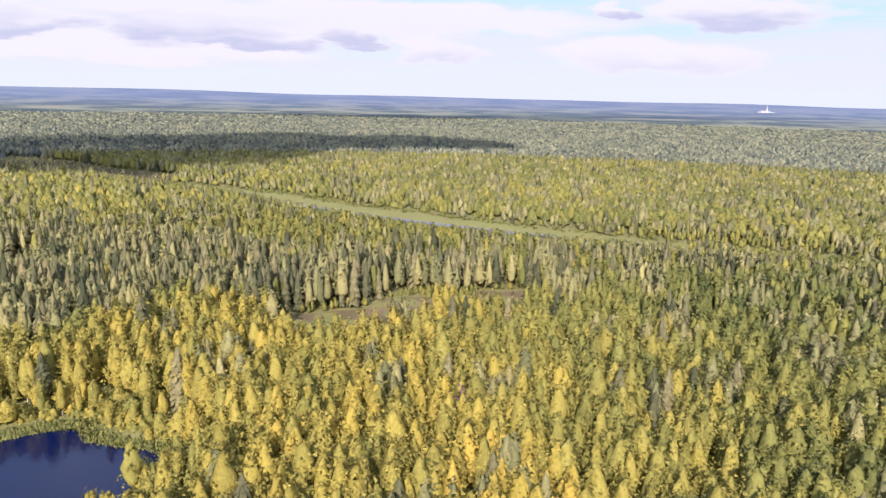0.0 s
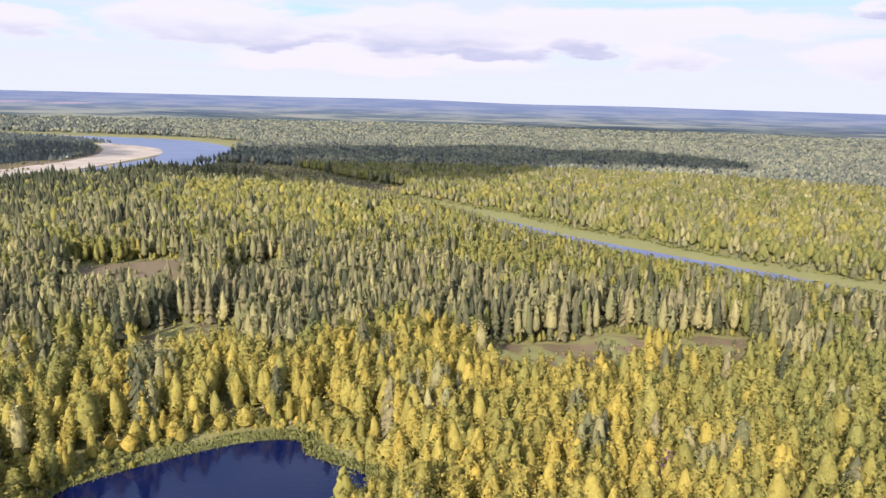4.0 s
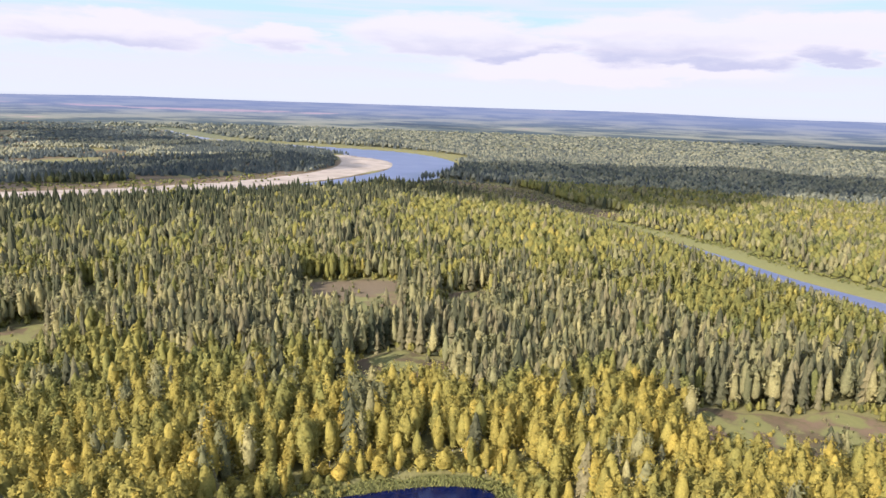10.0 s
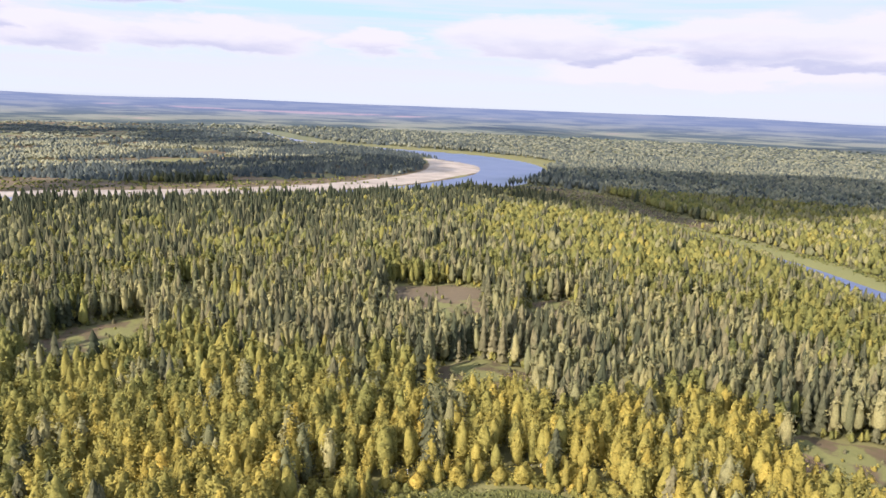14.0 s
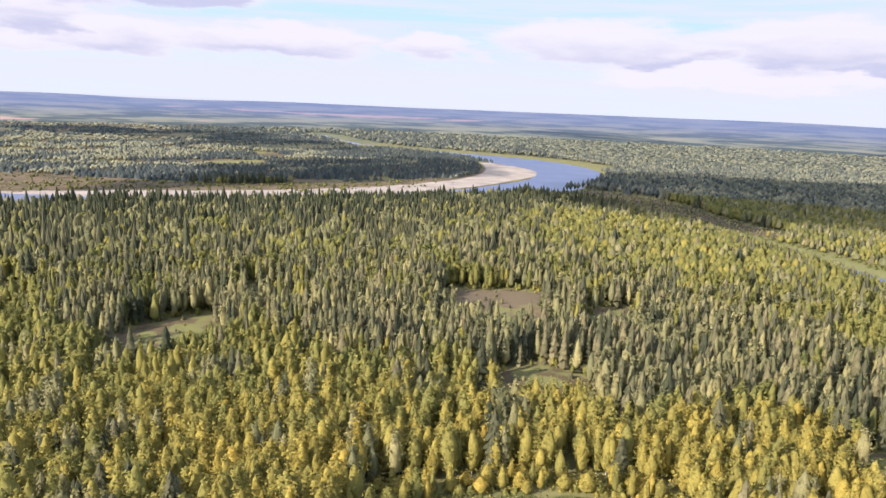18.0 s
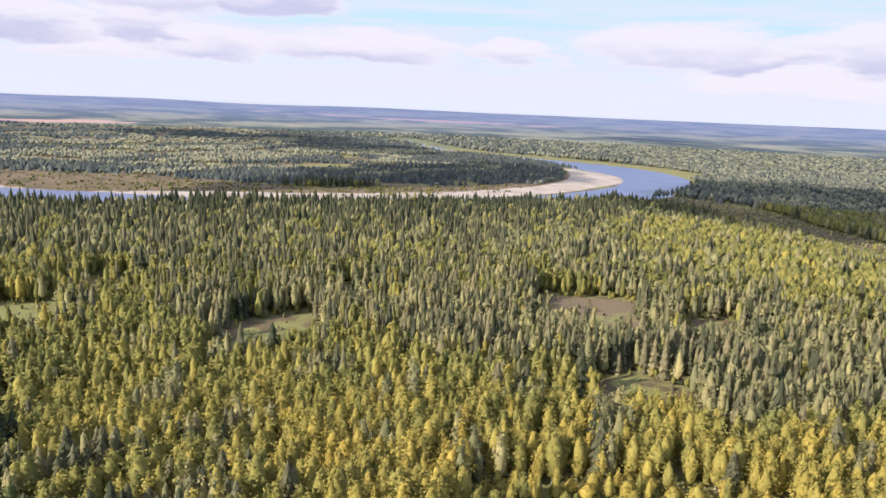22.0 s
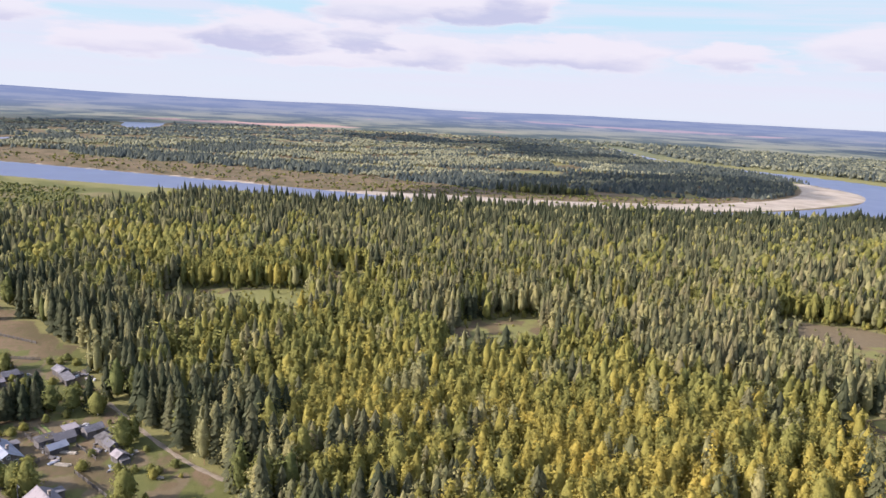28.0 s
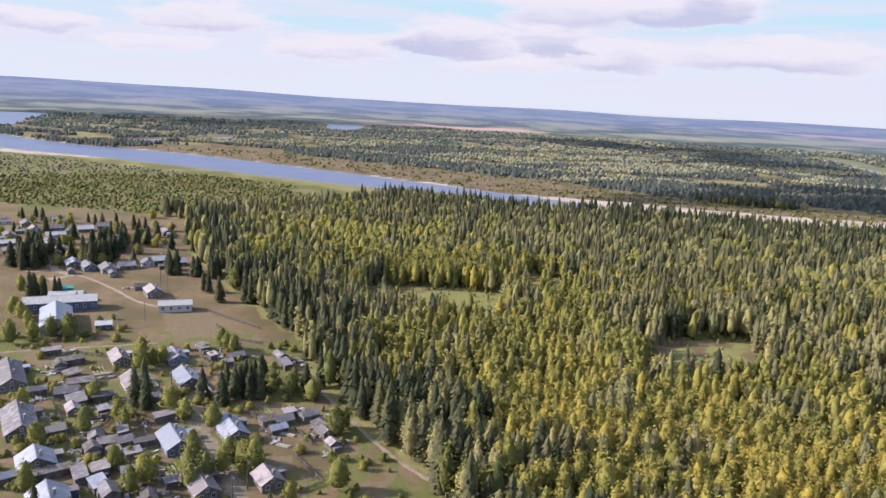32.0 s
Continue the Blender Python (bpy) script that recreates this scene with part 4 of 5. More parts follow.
def tree_models(kind, count):
    """A few whole trees, each with a trunk and a crown, one unit high."""
    made = []
    for v, f, m, nor in shapes(kind, 0, count):
        parts = []
        for part_name, k, mat in (("trunk", 1, bark_mats[kind]), ("crown", 0, leaf_mats[kind][0])):
            ff = f[m == k]
            used, inv = np.unique(ff, return_inverse=True)
            me = mesh_from(kind + "_" + part_name, v[used], inv.reshape(-1, 3), [mat], None, True)
            me.normals_split_custom_set_from_vertices(nor[used])
            parts.append((part_name, me))
        made.append(parts)
    return made


def tree(kind, model, x, y, z, h, wide, tint, turn):
    top = new(kind + "_tree")
    top.empty_display_size = 0.5
    top.matrix_basis = Matrix.Translation((x, y, z)) @ Matrix.Rotation(turn, 4, "Z") @ Matrix.Diagonal((h * wide, h * wide, h, 1))
    for part_name, me in model:
        o = new(part_name, me)
        o.parent = top
        o.color = (tint, tint, tint, 1)
    return tagged(top, TREE_LABEL[kind], "tree", group=kind + " trees")


leaf_mats["bush"], bark_mats["bush"] = leaf_mats["birch"], bark_mats["birch"]
MODELS = {k: tree_models(k, 10) for k in KINDS + ("bush",)}
pick_rng = random.Random(5)
for k in KINDS:
    for row in singles[k]:
        tree(k, pick_rng.choice(MODELS[k]), *row)

# ---------------------------------------------------------------- the village
def paint(name, colour, worn, rough=0.8, size=0.6, metal=0.0):
    """Weathered boards, paint or sheet: two tones by noise and by object."""
    m, n = material(name)
    pos = n.add("ShaderNodeNewGeometry").outputs["Position"]
    rnd = n.add("ShaderNodeObjectInfo").outputs["Random"]
    f = n.noise(pos, size, 4.0, 0.6)
    g = n.noise(pos, size * 6, 2.0)
    k = n.math("ADD", f, n.math("MULTIPLY", n.math("SUBTRACT", rnd, 0.5), 0.3))
    finish(n, n.mix(n.smooth(k, 0.38, 0.62), (*colour, 1), (*worn, 1)), rough, g, 0.3, 0.03, metal)
    return m


M = {
    "metal": paint("pale_sheet_roof", (0.205, 0.215, 0.268), (0.145, 0.155, 0.20), 0.5, 0.4),
    "slate": paint("grey_slate_roof", (0.165, 0.155, 0.175), (0.095, 0.088, 0.100), 0.85, 0.5),
    "board": paint("weathered_boards", (0.115, 0.104, 0.108), (0.060, 0.053, 0.053), 0.9),
    "pink": paint("faded_slate_roof", (0.225, 0.195, 0.21), (0.135, 0.12, 0.13), 0.85, 0.5),
    "white": paint("white_plaster", (0.34, 0.335, 0.35), (0.27, 0.265, 0.275), 0.8),
    "blue": paint("blue_painted_boards", (0.075, 0.10, 0.18), (0.05, 0.066, 0.12), 0.7),
    "log": paint("grey_log_wall", (0.12, 0.105, 0.10), (0.075, 0.066, 0.06), 0.9),
    "teal": paint("teal_sheet", (0.05, 0.30, 0.28), (0.04, 0.22, 0.21), 0.6),
    "brick": paint("chimney_brick", (0.24, 0.21, 0.20), (0.16, 0.12, 0.105), 0.9, 3.0),
    "trim": paint("white_window_trim", (0.42, 0.43, 0.45), (0.32, 0.33, 0.35), 0.6),
    "plank": paint("fresh_planks", (0.32, 0.28, 0.24), (0.22, 0.195, 0.165), 0.85, 1.2),
    "dirt": paint("packed_dirt", (0.20, 0.16, 0.125), (0.13, 0.107, 0.08), 0.95, 0.25),
}


def glass_material():
    m, n = material("window_glass")
    finish(n, (0.03, 0.04, 0.05, 1), 0.08, spec=0.6)
    return m


M["glass"] = glass_material()


def part(name, bm, mat, parent, label=""):
    me = bpy.data.meshes.new(name)
    bm.to_mesh(me)
    bm.free()
    me.materials.append(mat)
    ob = new(name, me)
    ob.parent = parent
    if label:
        ob["label"] = label
    return ob


def box(x0, x1, y0, y1, z0, z1, bm=None):
    bm = bm or bmesh.new()
    v = [bm.verts.new((x, y, z)) for z in (z0, z1) for x, y in ((x0, y0), (x1, y0), (x1, y1), (x0, y1))]
    for f in ((3, 2, 1, 0), (4, 5, 6, 7), (0, 1, 5, 4), (1, 2, 6, 5), (2, 3, 7, 6), (3, 0, 4, 7)):
        bm.faces.new([v[i] for i in f])
    return bm


def prism(length, width, eave, ridge):
    """Walls with two gables; the ridge runs along x."""
    bm = bmesh.new()
    ends = []
    for x in (-length / 2, length / 2):
        ends.append([bm.verts.new(p) for p in ((x, -width / 2, -0.3), (x, width / 2, -0.3), (x, width / 2, eave), (x, 0, ridge), (x, -width / 2, eave))])
    a, b = ends
    bm.faces.new(a[::-1])
    bm.faces.new(b)
    for i in range(5):
        j = (i + 1) % 5
        bm.faces.new([a[i], a[j], b[j], b[i]])
    return bm


def slope(length, width, eave, ridge, side, over=0.5, thick=0.12, sag=0.0):
    """One roof plane with eaves, ribbed lengthwise by sheet joints."""
    bm = bmesh.new()
    k = (ridge - eave) / (width / 2)
    y1 = width / 2 + over
    n = max(2, int(length / 1.6))
    rows = []
    for i in range(n + 1):
        x = -length / 2 - over * 0.7 + (length + over * 1.4) * i / n
        dz = (0.03 if i % 2 else 0.0) - sag * math.sin(math.pi * i / n)
        rows.append([bm.verts.new((x, side * yy, zz + dz)) for yy, zz in ((0, ridge + thick), (y1, eave - k * over + thick), (y1, eave - k * over + 0.01), (0, ridge + 0.01))])
    for a, b in zip(rows[:-1], rows[1:]):
        for i in range(4):
            j = (i + 1) % 4
            bm.faces.new([a[i], a[j], b[j], b[i]] if side > 0 else [b[i], b[j], a[j], a[i]])
    bm.faces.new(rows[0][::-1] if side > 0 else rows[0])
    bm.faces.new(rows[-1] if side > 0 else rows[-1][::-1])
    return bm


def window(parent, x, y, z, along_x, w=0.95, h=1.2):
    """A framed window standing a little out of a wall; along_x: the wall runs along x."""
    s = 1 if (y if along_x else x) > 0 else -1
    d = 0.07
    fr, gl = bmesh.new(), None
    for a, b, c, e in ((-w / 2 - 0.12, w / 2 + 0.12, h / 2, h / 2 + 0.14), (-w / 2 - 0.12, w / 2 + 0.12, -h / 2 - 0.14, -h / 2), (-w / 2 - 0.12, -w / 2, -h / 2, h / 2),
                       (w / 2, w / 2 + 0.12, -h / 2, h / 2), (-0.03, 0.03, -h / 2, h / 2)):
        if along_x:
            box(x + a, x + b, min(y, y + s * d), max(y, y + s * d), z + c, z + e, fr)
        else:
            box(min(x, x + s * d), max(x, x + s * d), y + a, y + b, z + c, z + e, fr)
    f = part("window", fr, M["trim"], parent, "white-painted window frame")
    g = 0.03
    gl = box(x - w / 2, x + w / 2, min(y, y + s * g), max(y, y + s * g), z - h / 2, z + h / 2) if along_x else box(min(x, x + s * g), max(x, x + s * g), y - w / 2, y + w / 2, z - h / 2, z + h / 2)
    part("pane", gl, M["glass"], f)


def place(name, x, y, heading, label, category, group=""):
    top = new(name)
    top.empty_display_size = 0.5
    top.matrix_basis = pose(x, y, 0, 0, 0, heading)
    return tagged(top, label, category, group)


ROOF_WORD = {"metal": "pale blue-white sheet metal roof", "slate": "weathered grey slate roof", "board": "dark board roof", "pink": "faded pinkish slate roof", "white": "white sheet roof", "teal": "teal sheet roof"}
WALL_WORD = {"log": "grey log walls", "blue": "blue-painted board walls", "white": "white walls", "board": "weathered board walls", "teal": "teal walls"}


def house(x, y, heading, length, width, eave, ridge, roof, wall, chimneys=1, porch=True, name="house", seed=0):
    rng = random.Random(seed)
    top = place(name, x, y, heading, "village %s with %s and %s" % (name.replace("_", " "), WALL_WORD[wall], ROOF_WORD[roof]), "house", "village houses")
    part("wall", prism(length, width, eave, ridge), M[wall], top)
    for side in (-1, 1):
        part("roof", slope(length, width, eave, ridge, side, sag=0.08 if roof in ("slate", "board") else 0.0), M[roof], top)
    part("ridge_cap", box(-length / 2 - 0.4, length / 2 + 0.4, -0.14, 0.14, ridge + 0.10, ridge + 0.20), M[roof], top)
    k = (ridge - eave) / (width / 2)
    for i in range(chimneys):
        cx, cy = length * (0.22 if i == 0 else -0.25), width * 0.14
        z0 = ridge - k * cy - 0.35
        c = part("chimney", box(cx - 0.35, cx + 0.35, cy - 0.3, cy + 0.3, z0, ridge + 0.75), M["brick"], top)
        part("cap", box(cx - 0.42, cx + 0.42, cy - 0.37, cy + 0.37, ridge + 0.75, ridge + 0.87), M["brick"], c)
    wz = 0.5 * eave + 0.15
    for yy in (-width / 2, width / 2):
        for i in range(max(2, int(length / 3.2))):
            nwin = max(2, int(length / 3.2))
            window(top, -length / 2 + length * (i + 0.5) / nwin, yy, wz, True)
    for xx in (-length / 2, length / 2):
        for i in range(3 if width > 7 else 2):
            nwin = 3 if width > 7 else 2
            window(top, xx, -width / 2 + width * (i + 0.5) / nwin, wz, False)
        window(top, xx, 0, eave + (ridge - eave) * 0.38, False, 0.7, 0.7)
    if porch:
        px = -length * 0.28
        y0 = width / 2
        p = part("porch", box(px - 1.3, px + 1.3, y0 + 0.02, y0 + 2.2, -0.2, 2.1), M[wall], top)
        part("porch_roof", box(px - 1.5, px + 1.5, y0 + 0.01, y0 + 2.5, 2.12, 2.24), M[rng.choice(("slate", "metal", "board"))], p)
        part("door", box(px - 0.45, px + 0.45, y0 + 2.2, y0 + 2.26, -0.1, 1.85), M["board"], p)
    return top


def shed(x, y, heading, length, width, height, roof, gable, seed):
    rng = random.Random(seed)
    top = place("shed", x, y, heading, "small weathered wooden shed with %s" % ROOF_WORD[roof], "shed", "sheds")
    if gable:
        ridge = height + width * 0.28
        part("wall", prism(length, width, height, ridge), M["board"], top)
        for side in (-1, 1):
            part("roof", slope(length, width, height, ridge, side, 0.3, 0.08, 0.05), M[roof], top)
    else:
        bm = box(-length / 2, length / 2, -width / 2, width / 2, -0.3, height)
        part("wall", bm, M["board"], top)
        bm = box(-length / 2 - 0.3, length / 2 + 0.3, -width / 2 - 0.3, width / 2 + 0.3, height + 0.01, height + 0.10)
        for v in bm.verts:
            v.co.z += 0.12 * (v.co.y + width / 2 + 0.3)
        part("roof", bm, M[roof], top)
    part("door", box(length * 0.1 - 0.4, length * 0.1 + 0.4, -width / 2 - 0.05, -width / 2 - 0.005, -0.1, min(height - 0.2, 1.75)), M["log"], top)
    if rng.random() < 0.4:
        part("lean_to", box(length / 2 + 0.01, length / 2 + 1.6, -width * 0.4, width * 0.4, -0.3, height * 0.75), M["board"], top)
    return top


HOUSES = [  # x, y, length, width, roof, wall
    (-224, -63, 14.0, 8.0, "metal", "blue"), (-230.5, -48.5, 15.0, 7.6, "metal", "log"), (-199.5, -52.5, 13.5, 6.6, "pink", "board"), (-201, -36, 8.5, 6.6, "pink", "log"),
    (-214, -96, 9.5, 9.5, "metal", "log"), (-194.5, -86.5, 10.5, 9.5, "metal", "blue"), (-239, -109, 22.0, 9.0, "slate", "log"), (-275, -125, 25.0, 9.0, "slate", "log"),
    (-268, -84, 12.5, 7.4, "pink", "white"), (-291.5, -94.5, 12.5, 6.2, "pink", "board"), (-270.5, -67.5, 14.5, 7.6, "metal", "log"), (-292, -75, 12.0, 7.0, "slate", "blue"),
]
for i, (hx, hy, hl, hw, hr, hwall) in enumerate(HOUSES):
    house(hx, hy, 24, hl * 0.88, hw * 0.90, 2.3, 2.35 + hw * 0.25, hr, hwall, 2 if hl > 12 else 1, seed=i)
# the school and the public buildings on the green
house(-358, -135, 104, 29, 9.0, 4.4, 6.3, "white", "blue", 1, False, "school_wing")
house(-335, -129.5, 18, 27, 11.5, 4.0, 6.9, "metal", "white", 0, False, "school_hall")
house(-372, -137, 98, 14, 7.0, 3.2, 4.4, "white", "white", 0, False, "annex")
house(-357, -86.5, 99, 14, 6.5, 3.3, 4.6, "white", "white", 0, False, "clubhouse")
house(-381, -101, 24, 10, 7.0, 3.0, 5.0, "pink", "log", 1, False, "shop")
house(-330.5, -110, 104, 6, 4.5, 2.4, 3.4, "white", "board", 0, False, "store_house")
house(-386, -142, 100, 7, 3.5, 2.6, 3.3, "teal", "teal", 0, False, "garage")

# sheds behind the houses: x, y, length, width, gabled
SHEDS_A = [(-290, -110, 7.5, 3.2, 0), (-286, -113, 5, 4, 1), (-277, -106, 5.5, 4.5, 0), (-269, -101, 8, 4, 0), (-261, -103, 7, 5, 1), (-254, -98, 8, 5, 0), (-248, -97, 6, 4, 1), (-221, -84, 4.5, 4, 1), (-228, -85, 5, 4, 1),
           (-224, -81, 5, 3.5, 0), (-219, -78, 4, 3, 0), (-225, -77, 4.5, 4, 1), (-208, -71, 5, 3.6, 1), (-210, -79, 5, 4, 0), (-209, -90.5, 9, 2.6, 0)]
SHEDS_B = [(-207.5, -83.5, 7.5, 3, 0), (-202, -77.5, 6, 3.4, 0), (-198, -74, 6.5, 4, 1), (-236, -38, 5, 3.2, 0), (-237, -33.5, 5.5, 4.2, 1), (-231, -35, 5, 3.4, 1), (-241, -32, 3.6, 2.8, 0), (-239, -26, 5.2, 3.8, 1), (-232, -23, 4.6, 2.8, 0),
           (-228, -21, 4.6, 3, 1), (-220, -19, 3.6, 3.2, 1), (-285, -35, 9, 2.8, 0), (-292, -37, 6, 3.6, 1), (-241, -69, 6, 2.8, 0), (-210, -57, 9, 2.6, 0)]
SHEDS_C = [(-232, -79, 7, 2.6, 0), (-224.5, -71.5, 5, 2.2, 0), (-218, -73, 4, 3, 0), (-259, -60, 6, 2.6, 0), (-300, -120, 6, 3, 0), (-256, -76, 4.5, 3, 1), (-257, -91, 6, 3, 0), (-195, -64, 5, 3.4, 1), (-233, -97, 5, 3, 0), (-202, -59, 5, 2.6, 0),
           (-287, -56, 4, 3, 1), (-293, -53, 5, 4, 1), (-293, -62, 4, 2.6, 0), (-303, -67, 7, 3, 0), (-392, -109, 6, 4, 1), (-206, -101, 6, 3, 1), (-262, -112, 5, 3, 1), (-246, -88, 4, 3, 0)]
srng = random.Random(7)
for i, (sx, sy, sl, sw, sg) in enumerate(SHEDS_A + SHEDS_B + SHEDS_C):
    shed(sx, sy, 24 + srng.choice((0, 90)) + srng.uniform(-8, 8), sl, sw, srng.uniform(1.8, 2.4), srng.choice(("board", "slate", "slate", "pink", "board", "metal")), sg, i)

# the far end of the village: rows of houses among trees
FAR_HOUSES = [(-535, -207), (-541, -196), (-499, -185), (-555, -219), (-439, -154), (-433, -145), (-429, -134), (-436, -126), (-450, -112), (-444, -117), (-535, -124), (-517, -188),
              (-540, -177), (-552, -169), (-475, -171), (-467, -163), (-445, -102), (-560, -235), (-515, -215), (-490, -205), (-470, -196), (-525, -160), (-505, -150), (-575, -205)]
for i, (hx, hy) in enumerate(FAR_HOUSES):
    r4 = random.Random(100 + i)
    hl, hw = r4.uniform(7, 12), r4.uniform(5.5, 7.5)
    house(hx, hy, 24 + r4.choice((0, 90)) + r4.uniform(-6, 6), hl, hw, 2.3, 2.3 + hw * 0.27, r4.choice(("metal", "pink", "slate", "white", "slate")), r4.choice(("log", "board", "blue", "white")), 1, False, seed=i)
    if r4.random() < 0.6:
        shed(hx + r4.uniform(7, 11), hy + r4.uniform(-8, 8), 24 + r4.choice((0, 90)), r4.uniform(4, 7), 3.2, 2.1, r4.choice(("board", "slate", "metal")), True, 200 + i)


# roads and paths
def track(name, line, width, label):
    p = smooth_line([(a, b, width / 2) for a, b in line], 8)
    d = np.gradient(p[:, :2], axis=0)
    d /= np.linalg.norm(d, axis=1)[:, None]
    nn = np.stack([-d[:, 1], d[:, 0]], -1)
    w = p[:, 2:] * (1 + 0.25 * np.sin(np.arange(len(p)) * 1.7))[:, None]
    v = np.concatenate([np.c_[p[:, :2] - nn * w, np.full(len(p), 0.03)], np.c_[p[:, :2], np.full(len(p), 0.08)], np.c_[p[:, :2] + nn * w, np.full(len(p), 0.03)]])
    m = len(p)
    f = [(k * m + i, k * m + i + 1, (k + 1) * m + i + 1, (k + 1) * m + i) for k in range(2) for i in range(m - 1)]
    tagged(new(name, mesh_from(name, v, np.array(f)[:, ::-1], [M["dirt"]])), label, "road", kind="structure")


track("road_green", [(-455, -190), (-427, -173), (-430, -160), (-416, -142), (-394, -123), (-372, -107), (-362, -95)], 1.8, "worn dirt track across the grassy green")
track("road_street", [(-262, -67), (-249, -62), (-232, -57), (-218, -51), (-205, -46), (-195, -43), (-180, -38)], 5.0, "bare dirt street between wooden houses")
track("road_path", [(-292, -165), (-302, -139), (-306, -120), (-309, -101), (-312, -85)], 1.4, "narrow footpath along garden fences")
track("road_forest_edge", [(-360, -45), (-348, -40), (-325, -31), (-302, -25), (-285, -37)], 1.8, "faint track along the forest edge")
track("road_light", [(-262, -22), (-238, -13), (-215, -3), (-200, 6), (-192, 12)], 1.5, "light sandy track past the last sheds")
track("road_square", [(-450, -170), (-430, -160), (-418, -150), (-404, -166)], 4.5, "bare trampled dirt where tracks meet")


# fences, posts and woodpiles
def fence(x0, y0, x1, y1, seed):
    rng = random.Random(seed)
    length = math.hypot(x1 - x0, y1 - y0)
    top = place("fence", x0, y0, math.degrees(math.atan2(y1 - y0, x1 - x0)), "grey weathered wooden paling fence round a garden", "fence", "garden fences")
    n = max(2, int(length / 2.4))
    for i in range(n + 1):
        xx = length * i / n
        part("post", box(xx - 0.07, xx + 0.07, -0.07, 0.07, -0.3, rng.uniform(1.15, 1.4)), M["board"], top)
    for z in (0.35, 0.95):
        part("rail", box(0, length, 0.071, 0.12, z, z + 0.10), M["board"], top)
    bm = bmesh.new()
    k = int(length / 0.28)
    for i in range(k):
        xx = 0.1 + (length - 0.2) * i / k
        box(xx, xx + 0.13, 0.121, 0.145, 0.12, rng.uniform(1.05, 1.3), bm)
    tagged(part("fence_panel", bm, M["log"], top), kind="stuff")


FENCES = [(-262, -95, -240, -85), (-240, -85, -228, -90), (-247, -80, -226, -70), (-216, -68, -200, -61), (-236, -93, -222, -87), (-212, -87, -196, -80), (-252, -70, -262, -75), (-244, -44, -228, -37),
          (-228, -37, -222, -43), (-232, -30, -222, -25), (-280, -60, -296, -66), (-300, -56, -282, -48), (-282, -92, -262, -101), (-255, -105, -240, -98), (-318, -62, -302, -52), (-355, -72, -330, -48), (-258, -108, -246, -84), (-225, -102, -216, -82), (-208, -95, -196, -70), (-216, -76, -204, -52), (-243, -75, -236, -58), (-236, -56, -244, -40), (-300, -110, -284, -75),
          (-283, -112, -262, -103), (-216, -30, -200, -22), (-200, -22, -192, -34), (-335, -66, -318, -60), (-310, -45, -318, -62), (-268, -104, -262, -92), (-192, -80, -182, -60)]
for i, fr in enumerate(FENCES):
    fence(*fr, i)


def woodpile(x, y, heading, length, seed):
    rng = random.Random(seed)
    top = place("plank_stack", x, y, heading, "low stack of pale sawn planks in a yard", "woodpile", "plank stacks")
    for i in range(5):
        o = rng.uniform(-0.3, 0.3)
        part("plank", box(-length / 2 + o, length / 2 + o, -0.7 + i * 0.28, -0.46 + i * 0.28, 0.0, rng.uniform(0.25, 0.6)), M["plank"], top)


for i, (px, py, ph, pl) in enumerate([(-279, -97, 110, 7), (-276, -95, 112, 6), (-270, -78, 24, 6), (-229, -32, 60, 5), (-222, -33, 60, 4), (-243, -92, 20, 5), (-213, -66, 24, 6), (-262, -55, 100, 5), (-207, -10, 40, 3), (-300, -63, 100, 4),
                                      (-246, -105, 24, 4), (-219, -92, 24, 5), (-256, -86, 114, 5)]):
    woodpile(px, py, ph, pl, i)


# odds and ends that lie about the sheds
def junk_heap(x, y, heading, seed):
    rng = random.Random(seed)
    top = place("junk_heap", x, y, heading, "untidy heap of old boards and sheet metal beside a shed", "junk", "junk heaps")
    for i in range(rng.randint(4, 7)):
        a, b, l, w = rng.uniform(-2.2, 2.2), rng.uniform(-1.8, 1.8), rng.uniform(0.9, 3.4), rng.uniform(0.3, 1.0)
        bm = box(-l / 2, l / 2, -w / 2, w / 2, -0.05, rng.uniform(0.12, 0.7))
        bmesh.ops.transform(bm, matrix=pose(a, b, 0.02 * i, rng.uniform(-5, 5), rng.uniform(-6, 6), rng.choice((0, 90)) + rng.uniform(-25, 25)), verts=bm.verts)
        part(rng.choice(("old_board", "sheet")), bm, M[rng.choice(("plank", "slate", "pink", "board", "trim", "metal"))], top)


jrng = random.Random(17)
for i, (sx, sy, sl, sw, sg) in enumerate(SHEDS_A + SHEDS_B + SHEDS_C):
    for j in range(2 if i % 3 else 1):
        a = jrng.uniform(0, 6.28)
        jx, jy = sx + math.cos(a) * (sl / 2 + 2.6), sy + math.sin(a) * (sl / 2 + 2.6)
        if all(math.hypot(jx - q[0], jy - q[1]) > 7.5 for q in HOUSES):
            junk_heap(jx, jy, 24 + jrng.uniform(-10, 10), 300 + 2 * i + j)


def pole(x, y, h, heading, cross=True):
    top = place("utility_pole", x, y, heading, "tall grey wooden utility pole", "pole", "utility poles")
    bm = bmesh.new()
    bmesh.ops.create_cone(bm, cap_ends=True, segments=8, radius1=0.16, radius2=0.11, depth=h + 0.5, matrix=Matrix.Translation((0, 0, h / 2 - 0.25)))
    part("shaft", bm, M["board"], top)
    if cross:
        part("crossarm", box(-0.9, 0.9, 0.165, 0.26, h - 0.7, h - 0.55), M["board"], top)
        for k in (-0.8, 0.0, 0.8):
            part("insulator", box(k - 0.05, k + 0.05, 0.17, 0.25, h - 0.545, h - 0.35), M["trim"], top)


